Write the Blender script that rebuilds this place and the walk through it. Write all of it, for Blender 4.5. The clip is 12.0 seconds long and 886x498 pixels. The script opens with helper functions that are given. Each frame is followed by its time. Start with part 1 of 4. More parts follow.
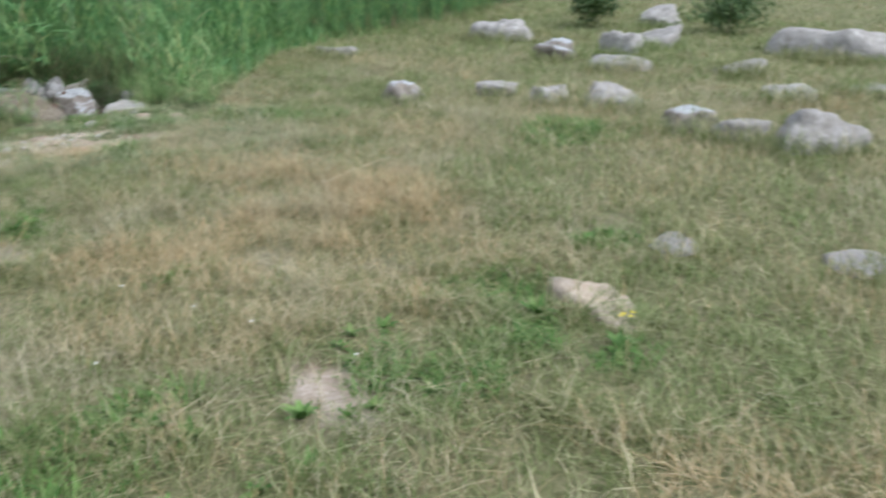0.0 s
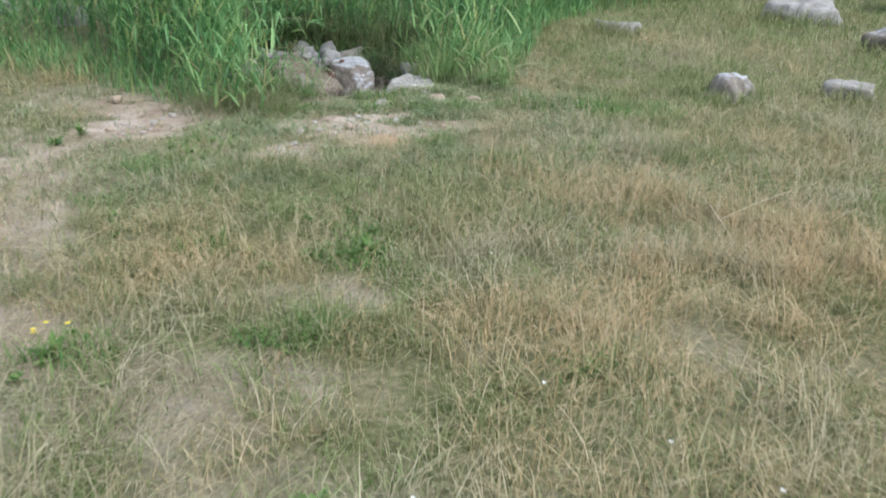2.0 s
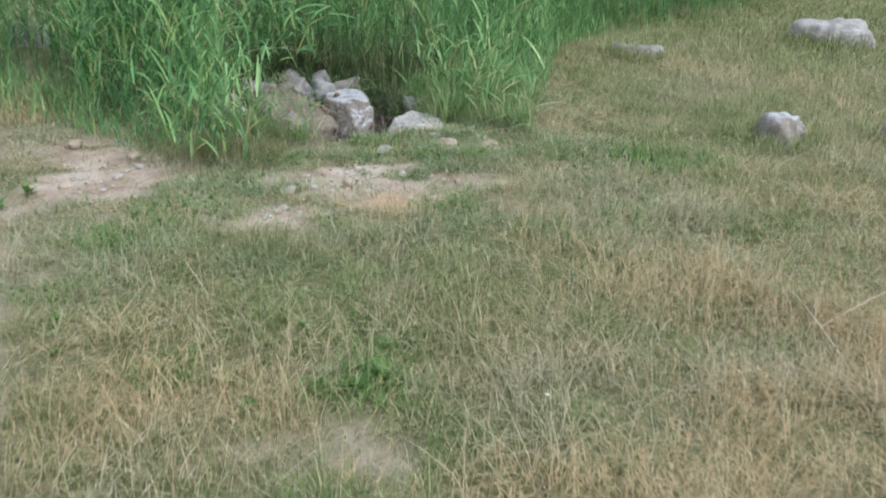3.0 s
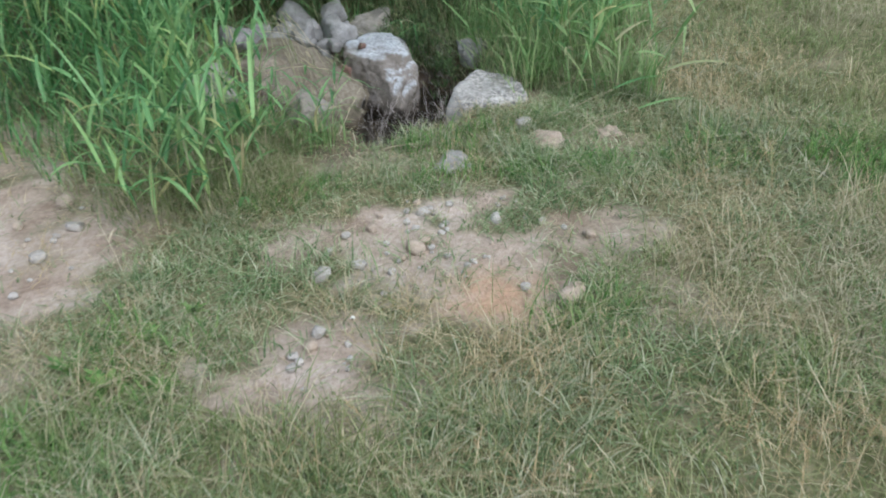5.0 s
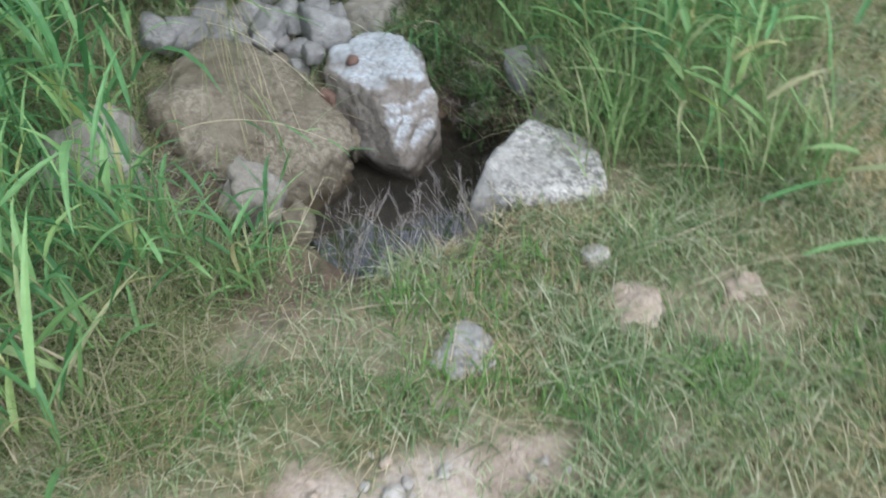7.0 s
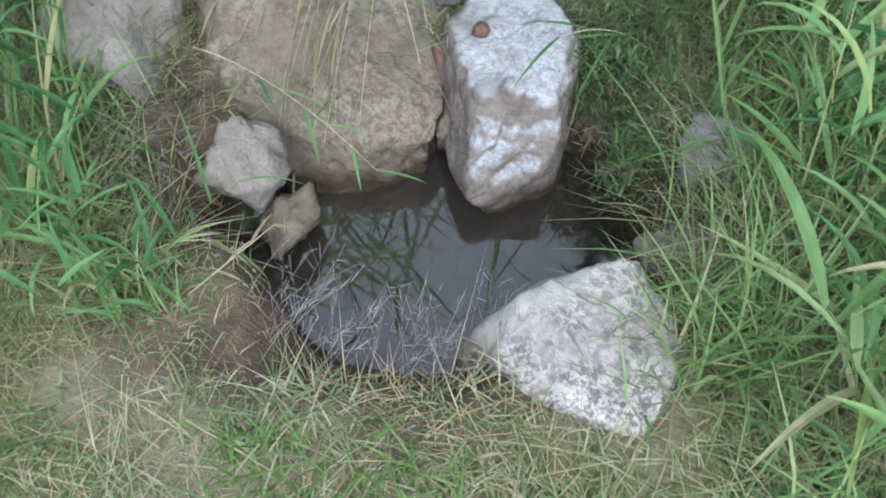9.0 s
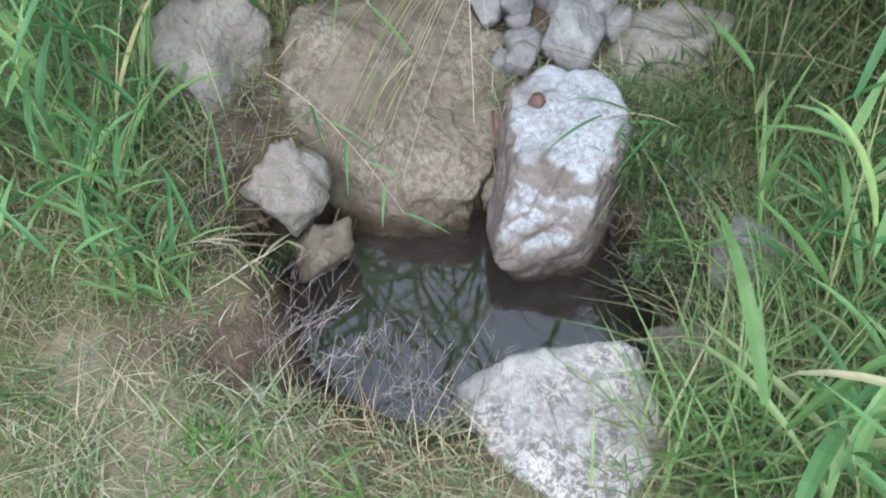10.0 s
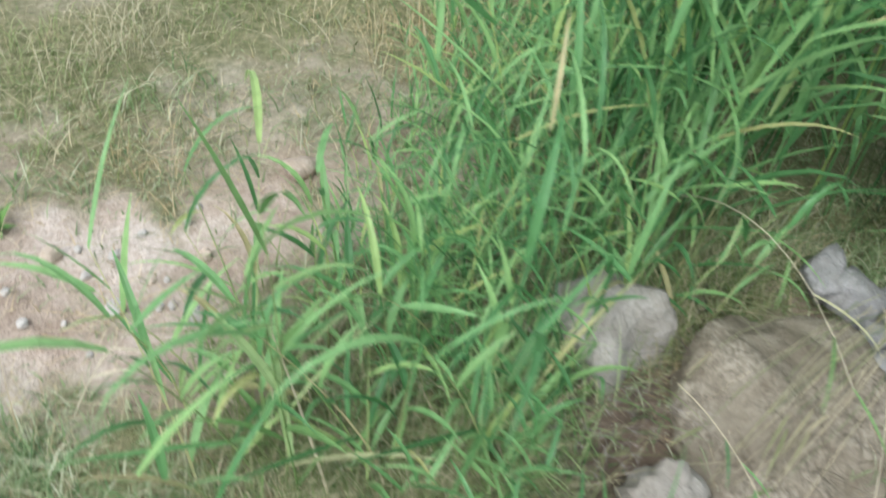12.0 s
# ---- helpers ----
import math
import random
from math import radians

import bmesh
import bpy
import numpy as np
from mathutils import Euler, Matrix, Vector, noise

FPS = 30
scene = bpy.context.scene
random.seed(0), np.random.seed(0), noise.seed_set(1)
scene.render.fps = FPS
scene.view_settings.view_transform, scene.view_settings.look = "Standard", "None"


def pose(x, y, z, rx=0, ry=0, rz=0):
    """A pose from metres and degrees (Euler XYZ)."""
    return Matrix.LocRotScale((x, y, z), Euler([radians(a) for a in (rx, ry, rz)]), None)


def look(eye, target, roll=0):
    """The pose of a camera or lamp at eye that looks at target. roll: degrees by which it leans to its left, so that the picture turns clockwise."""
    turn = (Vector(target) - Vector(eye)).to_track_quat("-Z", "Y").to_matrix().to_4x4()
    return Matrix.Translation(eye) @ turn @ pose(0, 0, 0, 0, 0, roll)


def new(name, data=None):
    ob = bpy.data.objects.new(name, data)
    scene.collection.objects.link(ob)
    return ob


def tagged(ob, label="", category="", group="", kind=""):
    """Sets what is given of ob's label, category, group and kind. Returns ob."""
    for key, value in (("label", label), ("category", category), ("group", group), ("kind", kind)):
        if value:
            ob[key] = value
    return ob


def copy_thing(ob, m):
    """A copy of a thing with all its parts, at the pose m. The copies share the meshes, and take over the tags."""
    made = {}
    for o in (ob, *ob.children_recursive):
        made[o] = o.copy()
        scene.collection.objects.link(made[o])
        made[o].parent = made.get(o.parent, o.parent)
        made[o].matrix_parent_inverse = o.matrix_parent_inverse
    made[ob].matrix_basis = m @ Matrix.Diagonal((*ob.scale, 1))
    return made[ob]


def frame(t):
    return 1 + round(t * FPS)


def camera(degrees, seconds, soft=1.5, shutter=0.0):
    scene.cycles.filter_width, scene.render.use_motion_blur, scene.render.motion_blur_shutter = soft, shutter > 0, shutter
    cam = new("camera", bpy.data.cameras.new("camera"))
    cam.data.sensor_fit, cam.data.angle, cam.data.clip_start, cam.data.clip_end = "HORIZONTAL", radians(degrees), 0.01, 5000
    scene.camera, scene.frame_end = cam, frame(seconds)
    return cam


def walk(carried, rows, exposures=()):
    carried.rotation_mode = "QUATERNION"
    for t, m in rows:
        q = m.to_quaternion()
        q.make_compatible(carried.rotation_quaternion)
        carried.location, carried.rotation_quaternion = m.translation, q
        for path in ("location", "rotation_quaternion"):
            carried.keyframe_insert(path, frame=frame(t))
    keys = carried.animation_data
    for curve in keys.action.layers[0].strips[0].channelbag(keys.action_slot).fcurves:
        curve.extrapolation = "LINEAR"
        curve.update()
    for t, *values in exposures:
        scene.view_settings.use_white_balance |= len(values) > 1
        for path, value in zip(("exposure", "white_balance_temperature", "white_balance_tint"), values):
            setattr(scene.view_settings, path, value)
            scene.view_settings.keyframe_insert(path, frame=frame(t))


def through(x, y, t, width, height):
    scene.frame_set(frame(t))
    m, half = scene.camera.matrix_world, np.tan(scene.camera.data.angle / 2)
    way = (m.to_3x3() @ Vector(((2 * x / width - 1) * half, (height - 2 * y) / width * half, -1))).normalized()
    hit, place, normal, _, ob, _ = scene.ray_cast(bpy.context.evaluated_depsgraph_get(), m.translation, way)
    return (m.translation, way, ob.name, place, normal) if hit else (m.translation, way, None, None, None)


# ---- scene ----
# ------------------------------------------------------------ camera and walk
cam = camera(54.81, 12.0, soft=1.9, shutter=0.3)
PATH = [  # seconds, eye x y z, turn to the left, tilt, roll
    (0, 0.122, -4.257, 1.486, -23.80, -21.03, -0.52),
    (0.2, 0.065, -4.163, 1.467, -18.91, -21.54, 0.66),
    (0.5, -0.069, -3.970, 1.446, -12.66, -21.33, 0.74),
    (0.7, -0.143, -3.806, 1.442, -10.22, -21.50, 0.71),
    (1, -0.267, -3.601, 1.474, -6.99, -21.47, 1.48),
    (1.2, -0.333, -3.448, 1.454, -6.25, -21.44, 1.89),
    (1.5, -0.449, -3.234, 1.459, -8.76, -21.39, 2.45),
    (1.8, -0.539, -2.992, 1.466, -11.12, -23.03, 0.97),
    (2, -0.546, -2.795, 1.453, -12.50, -23.61, 1.07),
    (2.2, -0.554, -2.588, 1.454, -13.36, -23.77, 2.16),
    (2.5, -0.546, -2.342, 1.475, -12.49, -23.61, 3.27),
    (2.7, -0.535, -2.194, 1.487, -12.15, -23.68, 1.98),
    (3, -0.516, -1.888, 1.499, -13.54, -23.47, 1.54),
    (3.2, -0.531, -1.697, 1.512, -13.83, -23.42, 1.48),
    (4.8, -0.495, -0.037, 1.554, -12.62, -32.42, -0.67),
    (5, -0.471, 0.135, 1.554, -13.86, -33.92, -1.25),
    (5.2, -0.451, 0.319, 1.530, -14.49, -35.12, -1.23),
    (5.5, -0.389, 0.578, 1.523, -13.34, -36.23, -1.18),
    (5.7, -0.350, 0.740, 1.518, -12.06, -38.50, -0.54),
    (6, -0.289, 0.990, 1.491, -11.31, -39.89, -0.53),
    (6.2, -0.241, 1.160, 1.500, -11.80, -40.00, -1.43),
    (6.5, -0.169, 1.373, 1.491, -11.68, -41.59, -3.01),
    (6.8, -0.053, 1.593, 1.478, -10.75, -43.61, -2.99),
    (7, 0.063, 1.743, 1.456, -7.75, -43.53, -1.91),
    (7.2, 0.149, 1.861, 1.465, -2.73, -45.78, -1.20),
    (7.5, 0.282, 2.019, 1.451, 1.14, -48.58, -3.23),
    (7.7, 0.359, 2.147, 1.420, 1.23, -49.17, -1.61),
    (9.3, 0.649, 2.924, 1.463, 29.99, -62.89, 1.53),
    (9.5, 0.690, 2.930, 1.451, 31.34, -61.18, 3.02),
    (9.7, 0.723, 2.936, 1.453, 35.19, -59.29, 1.62),
    (10, 0.831, 2.927, 1.433, 41.90, -55.42, -2.17),
    (10.2, 0.878, 2.933, 1.416, 43.35, -52.89, -1.80),
    (10.5, 0.929, 2.968, 1.436, 47.94, -52.12, -2.46),
    (10.7, 0.907, 2.993, 1.461, 52.60, -51.85, -1.78),
    (11, 0.898, 2.994, 1.468, 58.92, -48.91, -0.17),
    (11.2, 0.876, 2.964, 1.467, 63.09, -46.77, -0.71),
    (11.5, 0.743, 2.875, 1.484, 64.66, -45.70, 0.69),
    (11.7, 0.631, 2.785, 1.548, 62.85, -45.17, 2.72),
    (12, 0.320, 2.630, 1.582, 57.09, -44.07, 5.86),
]


def view(x, y, z, turn, tilt, roll):
    """A camera pose from the eye, the turn to the left of +y, the tilt up and the roll."""
    return pose(x, y, z, 0, 0, turn) @ pose(0, 0, 0, 90 + tilt, 0, 0) @ pose(0, 0, 0, 0, 0, roll)


walk(cam, [(row[0], view(*row[1:])) for row in PATH], [(0.0, 1.2, 5750, 6), (3.2, 1.18, 5700, 6), (5.0, 1.02, 5600, 5), (7.0, 1.2, 5600, 5), (9.3, 1.34, 5500, 8), (10.5, 1.48, 5550, 8), (11.3, 1.56, 5600, 7), (12.0, 1.45, 5800, 3)])

# ------------------------------------------------------------ world and sun
SUN_EL, SUN_ROT = radians(52), radians(150)
world = bpy.data.worlds.new("world")
scene.world = world
world.use_nodes = True
sky = world.node_tree.nodes.new("ShaderNodeTexSky")
sky.sky_type, sky.sun_disc = "NISHITA", False
sky.sun_elevation, sky.sun_rotation = SUN_EL, SUN_ROT
sky.air_density, sky.dust_density = 0.6, 6.0
back = world.node_tree.nodes["Background"]
back.inputs["Strength"].default_value = 0.15
veil = world.node_tree.nodes.new("ShaderNodeMix")  # thin bright cloud over the clear sky
veil.data_type = "RGBA"
veil.inputs[0].default_value = 0.65
veil.inputs[7].default_value = (3.1, 3.1, 3.2, 1)
world.node_tree.links.new(sky.outputs[0], veil.inputs[6])
world.node_tree.links.new(veil.outputs[2], back.inputs["Color"])
sun = new("sun", bpy.data.lights.new("sun", "SUN"))
sun.data.energy, sun.data.angle, sun.data.color = 0.8, radians(40), (1.0, 0.97, 0.93)
sun.matrix_world = look((math.sin(SUN_ROT) * 20, math.cos(SUN_ROT) * 20, math.tan(SUN_EL) * 20), (0, 0, 0))


# ------------------------------------------------------------ materials
class Nodes:
    """A small builder for node materials."""

    def __init__(self, name):
        self.mat = bpy.data.materials.new(name)
        self.mat.use_nodes = True
        self.tree = self.mat.node_tree
        self.tree.nodes.clear()
        self.out = self.tree.nodes.new("ShaderNodeOutputMaterial")
        self.where = self.add("ShaderNodeTexCoord").outputs["Object"]

    def add(self, kind):
        return self.tree.nodes.new(kind)

    def link(self, a, b):
        self.tree.links.new(a, b)

    def noise(self, scale, detail=4.0, rough=0.6, where=None, warp=0.0):
        n = self.add("ShaderNodeTexNoise")
        n.inputs["Scale"].default_value, n.inputs["Detail"].default_value = scale, detail
        n.inputs["Roughness"].default_value, n.inputs["Distortion"].default_value = rough, warp
        self.link(where or self.where, n.inputs["Vector"])
        return n.outputs["Fac"]

    def ramp(self, value, stops):
        r = self.add("ShaderNodeValToRGB")
        while len(r.color_ramp.elements) < len(stops):
            r.color_ramp.elements.new(0.5)
        for e, (at, c) in zip(r.color_ramp.elements, stops):
            e.position, e.color = at, (*c, 1) if isinstance(c, tuple) else (c, c, c, 1)
        self.link(value, r.inputs["Fac"])
        return r.outputs["Color"]

    def mix(self, fac, a, b, blend="MIX"):
        m = self.add("ShaderNodeMix")
        m.data_type, m.blend_type = "RGBA", blend
        for value, socket in ((fac, m.inputs[0]), (a, m.inputs[6]), (b, m.inputs[7])):
            if hasattr(value, "links"):
                self.link(value, socket)
            elif isinstance(value, tuple):
                socket.default_value = (*value, 1)
            else:
                socket.default_value = value
        return m.outputs[2]

    def bump(self, value, strength, distance):
        b = self.add("ShaderNodeBump")
        b.inputs["Strength"].default_value, b.inputs["Distance"].default_value = strength, distance
        self.link(value, b.inputs["Height"])
        return b.outputs["Normal"]

    def surface(self, colour, rough=0.8, normal=None, spec=0.3):
        p = self.add("ShaderNodeBsdfPrincipled")
        if hasattr(colour, "links"):
            self.link(colour, p.inputs["Base Color"])
        else:
            p.inputs["Base Color"].default_value = (*colour, 1)
        p.inputs["Roughness"].default_value = rough
        p.inputs["Specular IOR Level"].default_value = spec
        if normal:
            self.link(normal, p.inputs["Normal"])
        return p

    def done(self, shader):
        self.link(shader.outputs[0], self.out.inputs["Surface"])
        return self.mat


def leaf_material(name, stops, patch=None, through=0.3, rough=0.5, spec=0.3):
    """Leaf colours that differ from blade to blade; patch: a second set, taken over in drifts over the meadow."""
    n = Nodes(name)
    both = n.add("ShaderNodeMath")
    n.link(n.add("ShaderNodeNewGeometry").outputs["Random Per Island"], both.inputs[0])
    n.link(n.add("ShaderNodeObjectInfo").outputs["Random"], both.inputs[1])
    wrap = n.add("ShaderNodeMath")
    wrap.operation = "FRACT"
    n.link(both.outputs[0], wrap.inputs[0])
    island = wrap.outputs[0]
    colour = n.ramp(island, stops)
    if patch:
        drift = n.ramp(n.noise(0.9, 3.0, 0.6), [(0.42, 0.0), (0.62, 1.0)])
        colour = n.mix(drift, colour, n.ramp(island, patch))
    colour = n.mix(1.0, colour, n.ramp(n.noise(22.0, 3.0), [(0.3, (0.74, 0.76, 0.72)), (0.6, (1.0, 1.0, 1.0))]), "MULTIPLY")
    p = n.surface(colour, rough, spec=spec)
    t = n.add("ShaderNodeBsdfTranslucent")
    n.link(colour, t.inputs["Color"])
    m = n.add("ShaderNodeMixShader")
    m.inputs[0].default_value = through
    n.link(p.outputs[0], m.inputs[1])
    n.link(t.outputs[0], m.inputs[2])
    return n.done(m)


def stone_material(name, base, light, dark, lichen=0.4, scale=6.0, cap=None, wet=False):
    """Weathered limestone: clouded colour, dark lichen specks, pits; cap: a pale tone, tinted with painted skylight,
    on faces that look up.
    """
    n = Nodes(name)
    colour = n.mix(n.ramp(n.noise(scale, 5.0, 0.65), [(0.35, 0.0), (0.65, 1.0)]), base, light)
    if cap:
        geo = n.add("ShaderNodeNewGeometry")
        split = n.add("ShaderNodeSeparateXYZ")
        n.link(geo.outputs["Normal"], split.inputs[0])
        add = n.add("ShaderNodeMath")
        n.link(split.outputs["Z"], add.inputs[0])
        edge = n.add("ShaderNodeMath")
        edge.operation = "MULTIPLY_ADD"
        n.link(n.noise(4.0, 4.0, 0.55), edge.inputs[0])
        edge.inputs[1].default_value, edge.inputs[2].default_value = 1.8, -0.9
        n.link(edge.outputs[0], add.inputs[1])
        # upward faces take the pale cap, with the sky's cool light in its colour
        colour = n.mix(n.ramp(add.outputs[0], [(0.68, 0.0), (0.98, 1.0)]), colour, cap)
    specks = n.ramp(n.noise(scale * 14, 5.0, 0.75, warp=0.4), [(0.45, 0.0), (0.55, 1.0)])
    where = n.ramp(n.noise(scale * 0.9, 3.0), [(0.38, 0.0), (0.52, 1.0)])
    both = n.mix(1.0, specks, where, "MULTIPLY")
    both = n.mix(1.0, both, (lichen,) * 3, "MULTIPLY")
    colour = n.mix(both, colour, dark)
    rand = n.add("ShaderNodeObjectInfo").outputs["Random"]
    colour = n.mix(1.0, colour, n.ramp(rand, [(0.0, (0.8, 0.79, 0.78)), (1.0, (1.0, 1.0, 1.0))]), "MULTIPLY")
    stain = n.ramp(n.noise(scale * 2.2, 6.0, 0.7, warp=1.2), [(0.38, (0.72, 0.69, 0.64)), (0.58, (1.0, 1.0, 1.0))])
    colour = n.mix(0.5, colour, stain, "MULTIPLY")
    cracks = n.ramp(n.noise(scale * 0.8, 4.0, 0.55, warp=1.5), [(0.485, (1.0, 1.0, 1.0)), (0.5, (0.45, 0.42, 0.38)), (0.515, (1.0, 1.0, 1.0))])
    colour = n.mix(0.22, colour, cracks, "MULTIPLY")
    if wet:
        place = n.add("ShaderNodeSeparateXYZ")
        n.link(n.add("ShaderNodeNewGeometry").outputs["Position"], place.inputs[0])
        line = n.add("ShaderNodeMath")
        line.operation = "MULTIPLY_ADD"
        n.link(n.noise(12.0, 3.0), line.inputs[0])
        line.inputs[1].default_value = 0.12
        n.link(place.outputs["Z"], line.inputs[2])
        lift = n.add("ShaderNodeMath")
        n.link(line.outputs[0], lift.inputs[0])
        lift.inputs[1].default_value = 0.5
        foot = n.ramp(lift.outputs[0], [(0.365, (0.34, 0.31, 0.26)), (0.42, (1.0, 1.0, 1.0))])
        colour = n.mix(1.0, colour, foot, "MULTIPLY")
    flakes = n.ramp(n.noise(scale * 1.7, 5.0, 0.6, warp=0.8), [(0.42, 0.0), (0.47, 0.45), (0.55, 0.5), (0.6, 1.0)])
    relief = n.mix(0.5, flakes, n.noise(scale * 6, 5.0, 0.65))
    grit = n.ramp(n.noise(scale * 30, 3.0, 0.7), [(0.3, (0.88, 0.87, 0.86)), (0.6, (1.0, 1.0, 1.0))])
    colour = n.mix(1.0, colour, grit, "MULTIPLY")
    return n.done(n.surface(colour, 0.9, n.bump(relief, 0.65, 0.02), 0.2))


def ground_material():
    """Pale pinkish earth where it lies bare, dark thatch and moss under the grass, an orange spot of clay."""
    n = Nodes("earth")
    earth = n.ramp(n.noise(3.0, 6.0, 0.65), [(0.32, (0.27, 0.205, 0.155)), (0.5, (0.44, 0.36, 0.295)), (0.66, (0.55, 0.475, 0.415))])
    clay = n.add("ShaderNodeVectorMath")
    clay.operation = "DISTANCE"
    n.link(n.where, clay.inputs[0])
    clay.inputs[1].default_value = (0.16, 2.07, 0)
    wob = n.add("ShaderNodeMath")
    wob.operation = "MULTIPLY_ADD"
    n.link(n.noise(8.0, 4.0), wob.inputs[0])
    wob.inputs[1].default_value = 0.35
    n.link(clay.outputs["Value"], wob.inputs[2])
    earth = n.mix(n.ramp(wob.outputs[0], [(0.22, 0.6), (0.4, 0.0)]), earth, (0.56, 0.34, 0.2))
    crumbs = n.ramp(n.noise(60.0, 4.0, 0.7), [(0.3, (0.68, 0.66, 0.62)), (0.6, (1.0, 1.0, 1.0))])
    earth = n.mix(1.0, earth, crumbs, "MULTIPLY")
    thatch = n.ramp(n.noise(30.0, 5.0, 0.7), [(0.3, (0.085, 0.09, 0.04)), (0.5, (0.16, 0.16, 0.08)), (0.7, (0.29, 0.255, 0.16))])
    open_earth = n.add("ShaderNodeAttribute")
    open_earth.attribute_name = "bare"
    colour = n.mix(open_earth.outputs["Fac"], thatch, earth)
    # wet soil near the pool; under the stone heap the same tone is painted shade
    damp_shade = n.add("ShaderNodeAttribute")
    damp_shade.attribute_name = "damp_shade"
    wet = n.ramp(n.noise(14.0, 5.0, 0.65), [(0.3, (0.07, 0.055, 0.04)), (0.55, (0.145, 0.11, 0.08)), (0.75, (0.25, 0.18, 0.125))])
    colour = n.mix(damp_shade.outputs["Fac"], colour, wet)
    relief = n.mix(0.5, n.noise(25.0, 6.0, 0.7), n.noise(120.0, 3.0))
    return n.done(n.surface(colour, 0.95, n.bump(relief, 0.8, 0.02), 0.1))


def mud_material():
    """Dark wet mud of the pool's bed."""
    n = Nodes("mud")
    colour = n.ramp(n.noise(9.0, 5.0, 0.6), [(0.35, (0.018, 0.014, 0.008)), (0.55, (0.045, 0.034, 0.016)), (0.75, (0.1, 0.075, 0.03))])
    return n.done(n.surface(colour, 0.5, n.bump(n.noise(30.0, 5.0), 0.6, 0.02), 0.3))


def water_material():
    """Still, slightly brown spring water over mud."""
    n = Nodes("spring_water")
    p = n.surface((0.5, 0.45, 0.385), 0.0, n.bump(n.noise(7.0, 2.0), 0.03, 0.01), 0.9)
    p.inputs["Transmission Weight"].default_value = 0.95
    p.inputs["IOR"].default_value = 2.0
    return n.done(p)


EARTH, MUD = ground_material(), mud_material()
WATER = water_material()
GREEN_GRASS = leaf_material("green_grass", [(0.0, (0.09, 0.17, 0.065)), (0.45, (0.22, 0.32, 0.135)), (0.8, (0.4, 0.46, 0.26)), (1.0, (0.6, 0.6, 0.44))],
                            [(0.0, (0.13, 0.18, 0.08)), (0.5, (0.27, 0.32, 0.17)), (0.8, (0.42, 0.42, 0.28)), (1.0, (0.58, 0.55, 0.42))], 0.35, 0.6, 0.2)
OLIVE_GRASS = leaf_material("olive_grass", [(0.0, (0.11, 0.16, 0.045)), (0.45, (0.2, 0.275, 0.095)), (0.8, (0.34, 0.39, 0.18)), (1.0, (0.54, 0.5, 0.32))],
                            [(0.0, (0.15, 0.18, 0.06)), (0.5, (0.26, 0.285, 0.125)), (0.8, (0.4, 0.39, 0.22)), (1.0, (0.56, 0.49, 0.33))], 0.35, 0.6, 0.2)
DRY_GRASS = leaf_material("dry_grass", [(0.0, (0.27, 0.25, 0.14)), (0.5, (0.40, 0.365, 0.23)), (1.0, (0.62, 0.56, 0.41))],
                          [(0.0, (0.42, 0.31, 0.16)), (0.6, (0.54, 0.42, 0.24)), (1.0, (0.66, 0.56, 0.38))], 0.25, 0.7, 0.2)
SEDGE = leaf_material("sedge", [(0.0, (0.14, 0.19, 0.07)), (0.4, (0.24, 0.29, 0.12)), (0.65, (0.36, 0.34, 0.2)), (1.0, (0.5, 0.43, 0.3))], None, 0.35, 0.6, 0.2)
GREY_STEMS = leaf_material("grey_stems", [(0.0, (0.2, 0.17, 0.16)), (0.6, (0.35, 0.31, 0.29)), (1.0, (0.5, 0.45, 0.42))], None, 0.15, 0.7, 0.2)
TAWNY = leaf_material("tawny_grass", [(0.0, (0.40, 0.28, 0.14)), (0.5, (0.52, 0.38, 0.21)), (1.0, (0.62, 0.5, 0.32))], None, 0.25, 0.7, 0.2)
STRAW = leaf_material("straw", [(0.0, (0.48, 0.41, 0.28)), (1.0, (0.68, 0.6, 0.45))], None, 0.2, 0.6, 0.3)
REED_LEAF = leaf_material("reed_leaf", [(0.0, (0.075, 0.19, 0.065)), (0.35, (0.15, 0.33, 0.12)), (0.7, (0.28, 0.48, 0.19)), (0.9, (0.35, 0.55, 0.21)), (0.965, (0.48, 0.56, 0.19)), (1.0, (0.56, 0.48, 0.27))],
                          None, 0.45, 0.42, 0.4)
WEED_LEAF = leaf_material("weed_leaf", [(0.0, (0.08, 0.17, 0.04)), (0.6, (0.15, 0.28, 0.07)), (1.0, (0.26, 0.38, 0.12))], None, 0.3, 0.5, 0.3)
DARK_LEAF = leaf_material("dark_leaf", [(0.0, (0.045, 0.09, 0.03)), (0.7, (0.1, 0.16, 0.06)), (1.0, (0.18, 0.25, 0.1))], None, 0.2, 0.6, 0.2)
LIGHT_BLADE = leaf_material("light_blade", [(0.0, (0.15, 0.28, 0.09)), (0.5, (0.27, 0.42, 0.16)), (0.85, (0.41, 0.52, 0.24)), (1.0, (0.53, 0.5, 0.3))], None, 0.4, 0.5, 0.3)
REED_STEM = leaf_material("reed_stem", [(0.0, (0.2, 0.3, 0.1)), (0.5, (0.34, 0.4, 0.17)), (0.85, (0.46, 0.44, 0.22)), (1.0, (0.55, 0.46, 0.28))], None, 0.2, 0.5, 0.3)
# olive-brown thin reeds, with the shade between the tall clumps painted into the colour
SHADED_THIN_REED = leaf_material("shaded_thin_reed", [(0.0, (0.05, 0.085, 0.03)), (0.5, (0.1, 0.145, 0.055)), (0.85, (0.2, 0.21, 0.1)), (1.0, (0.34, 0.28, 0.17))], None, 0.35, 0.55, 0.25)
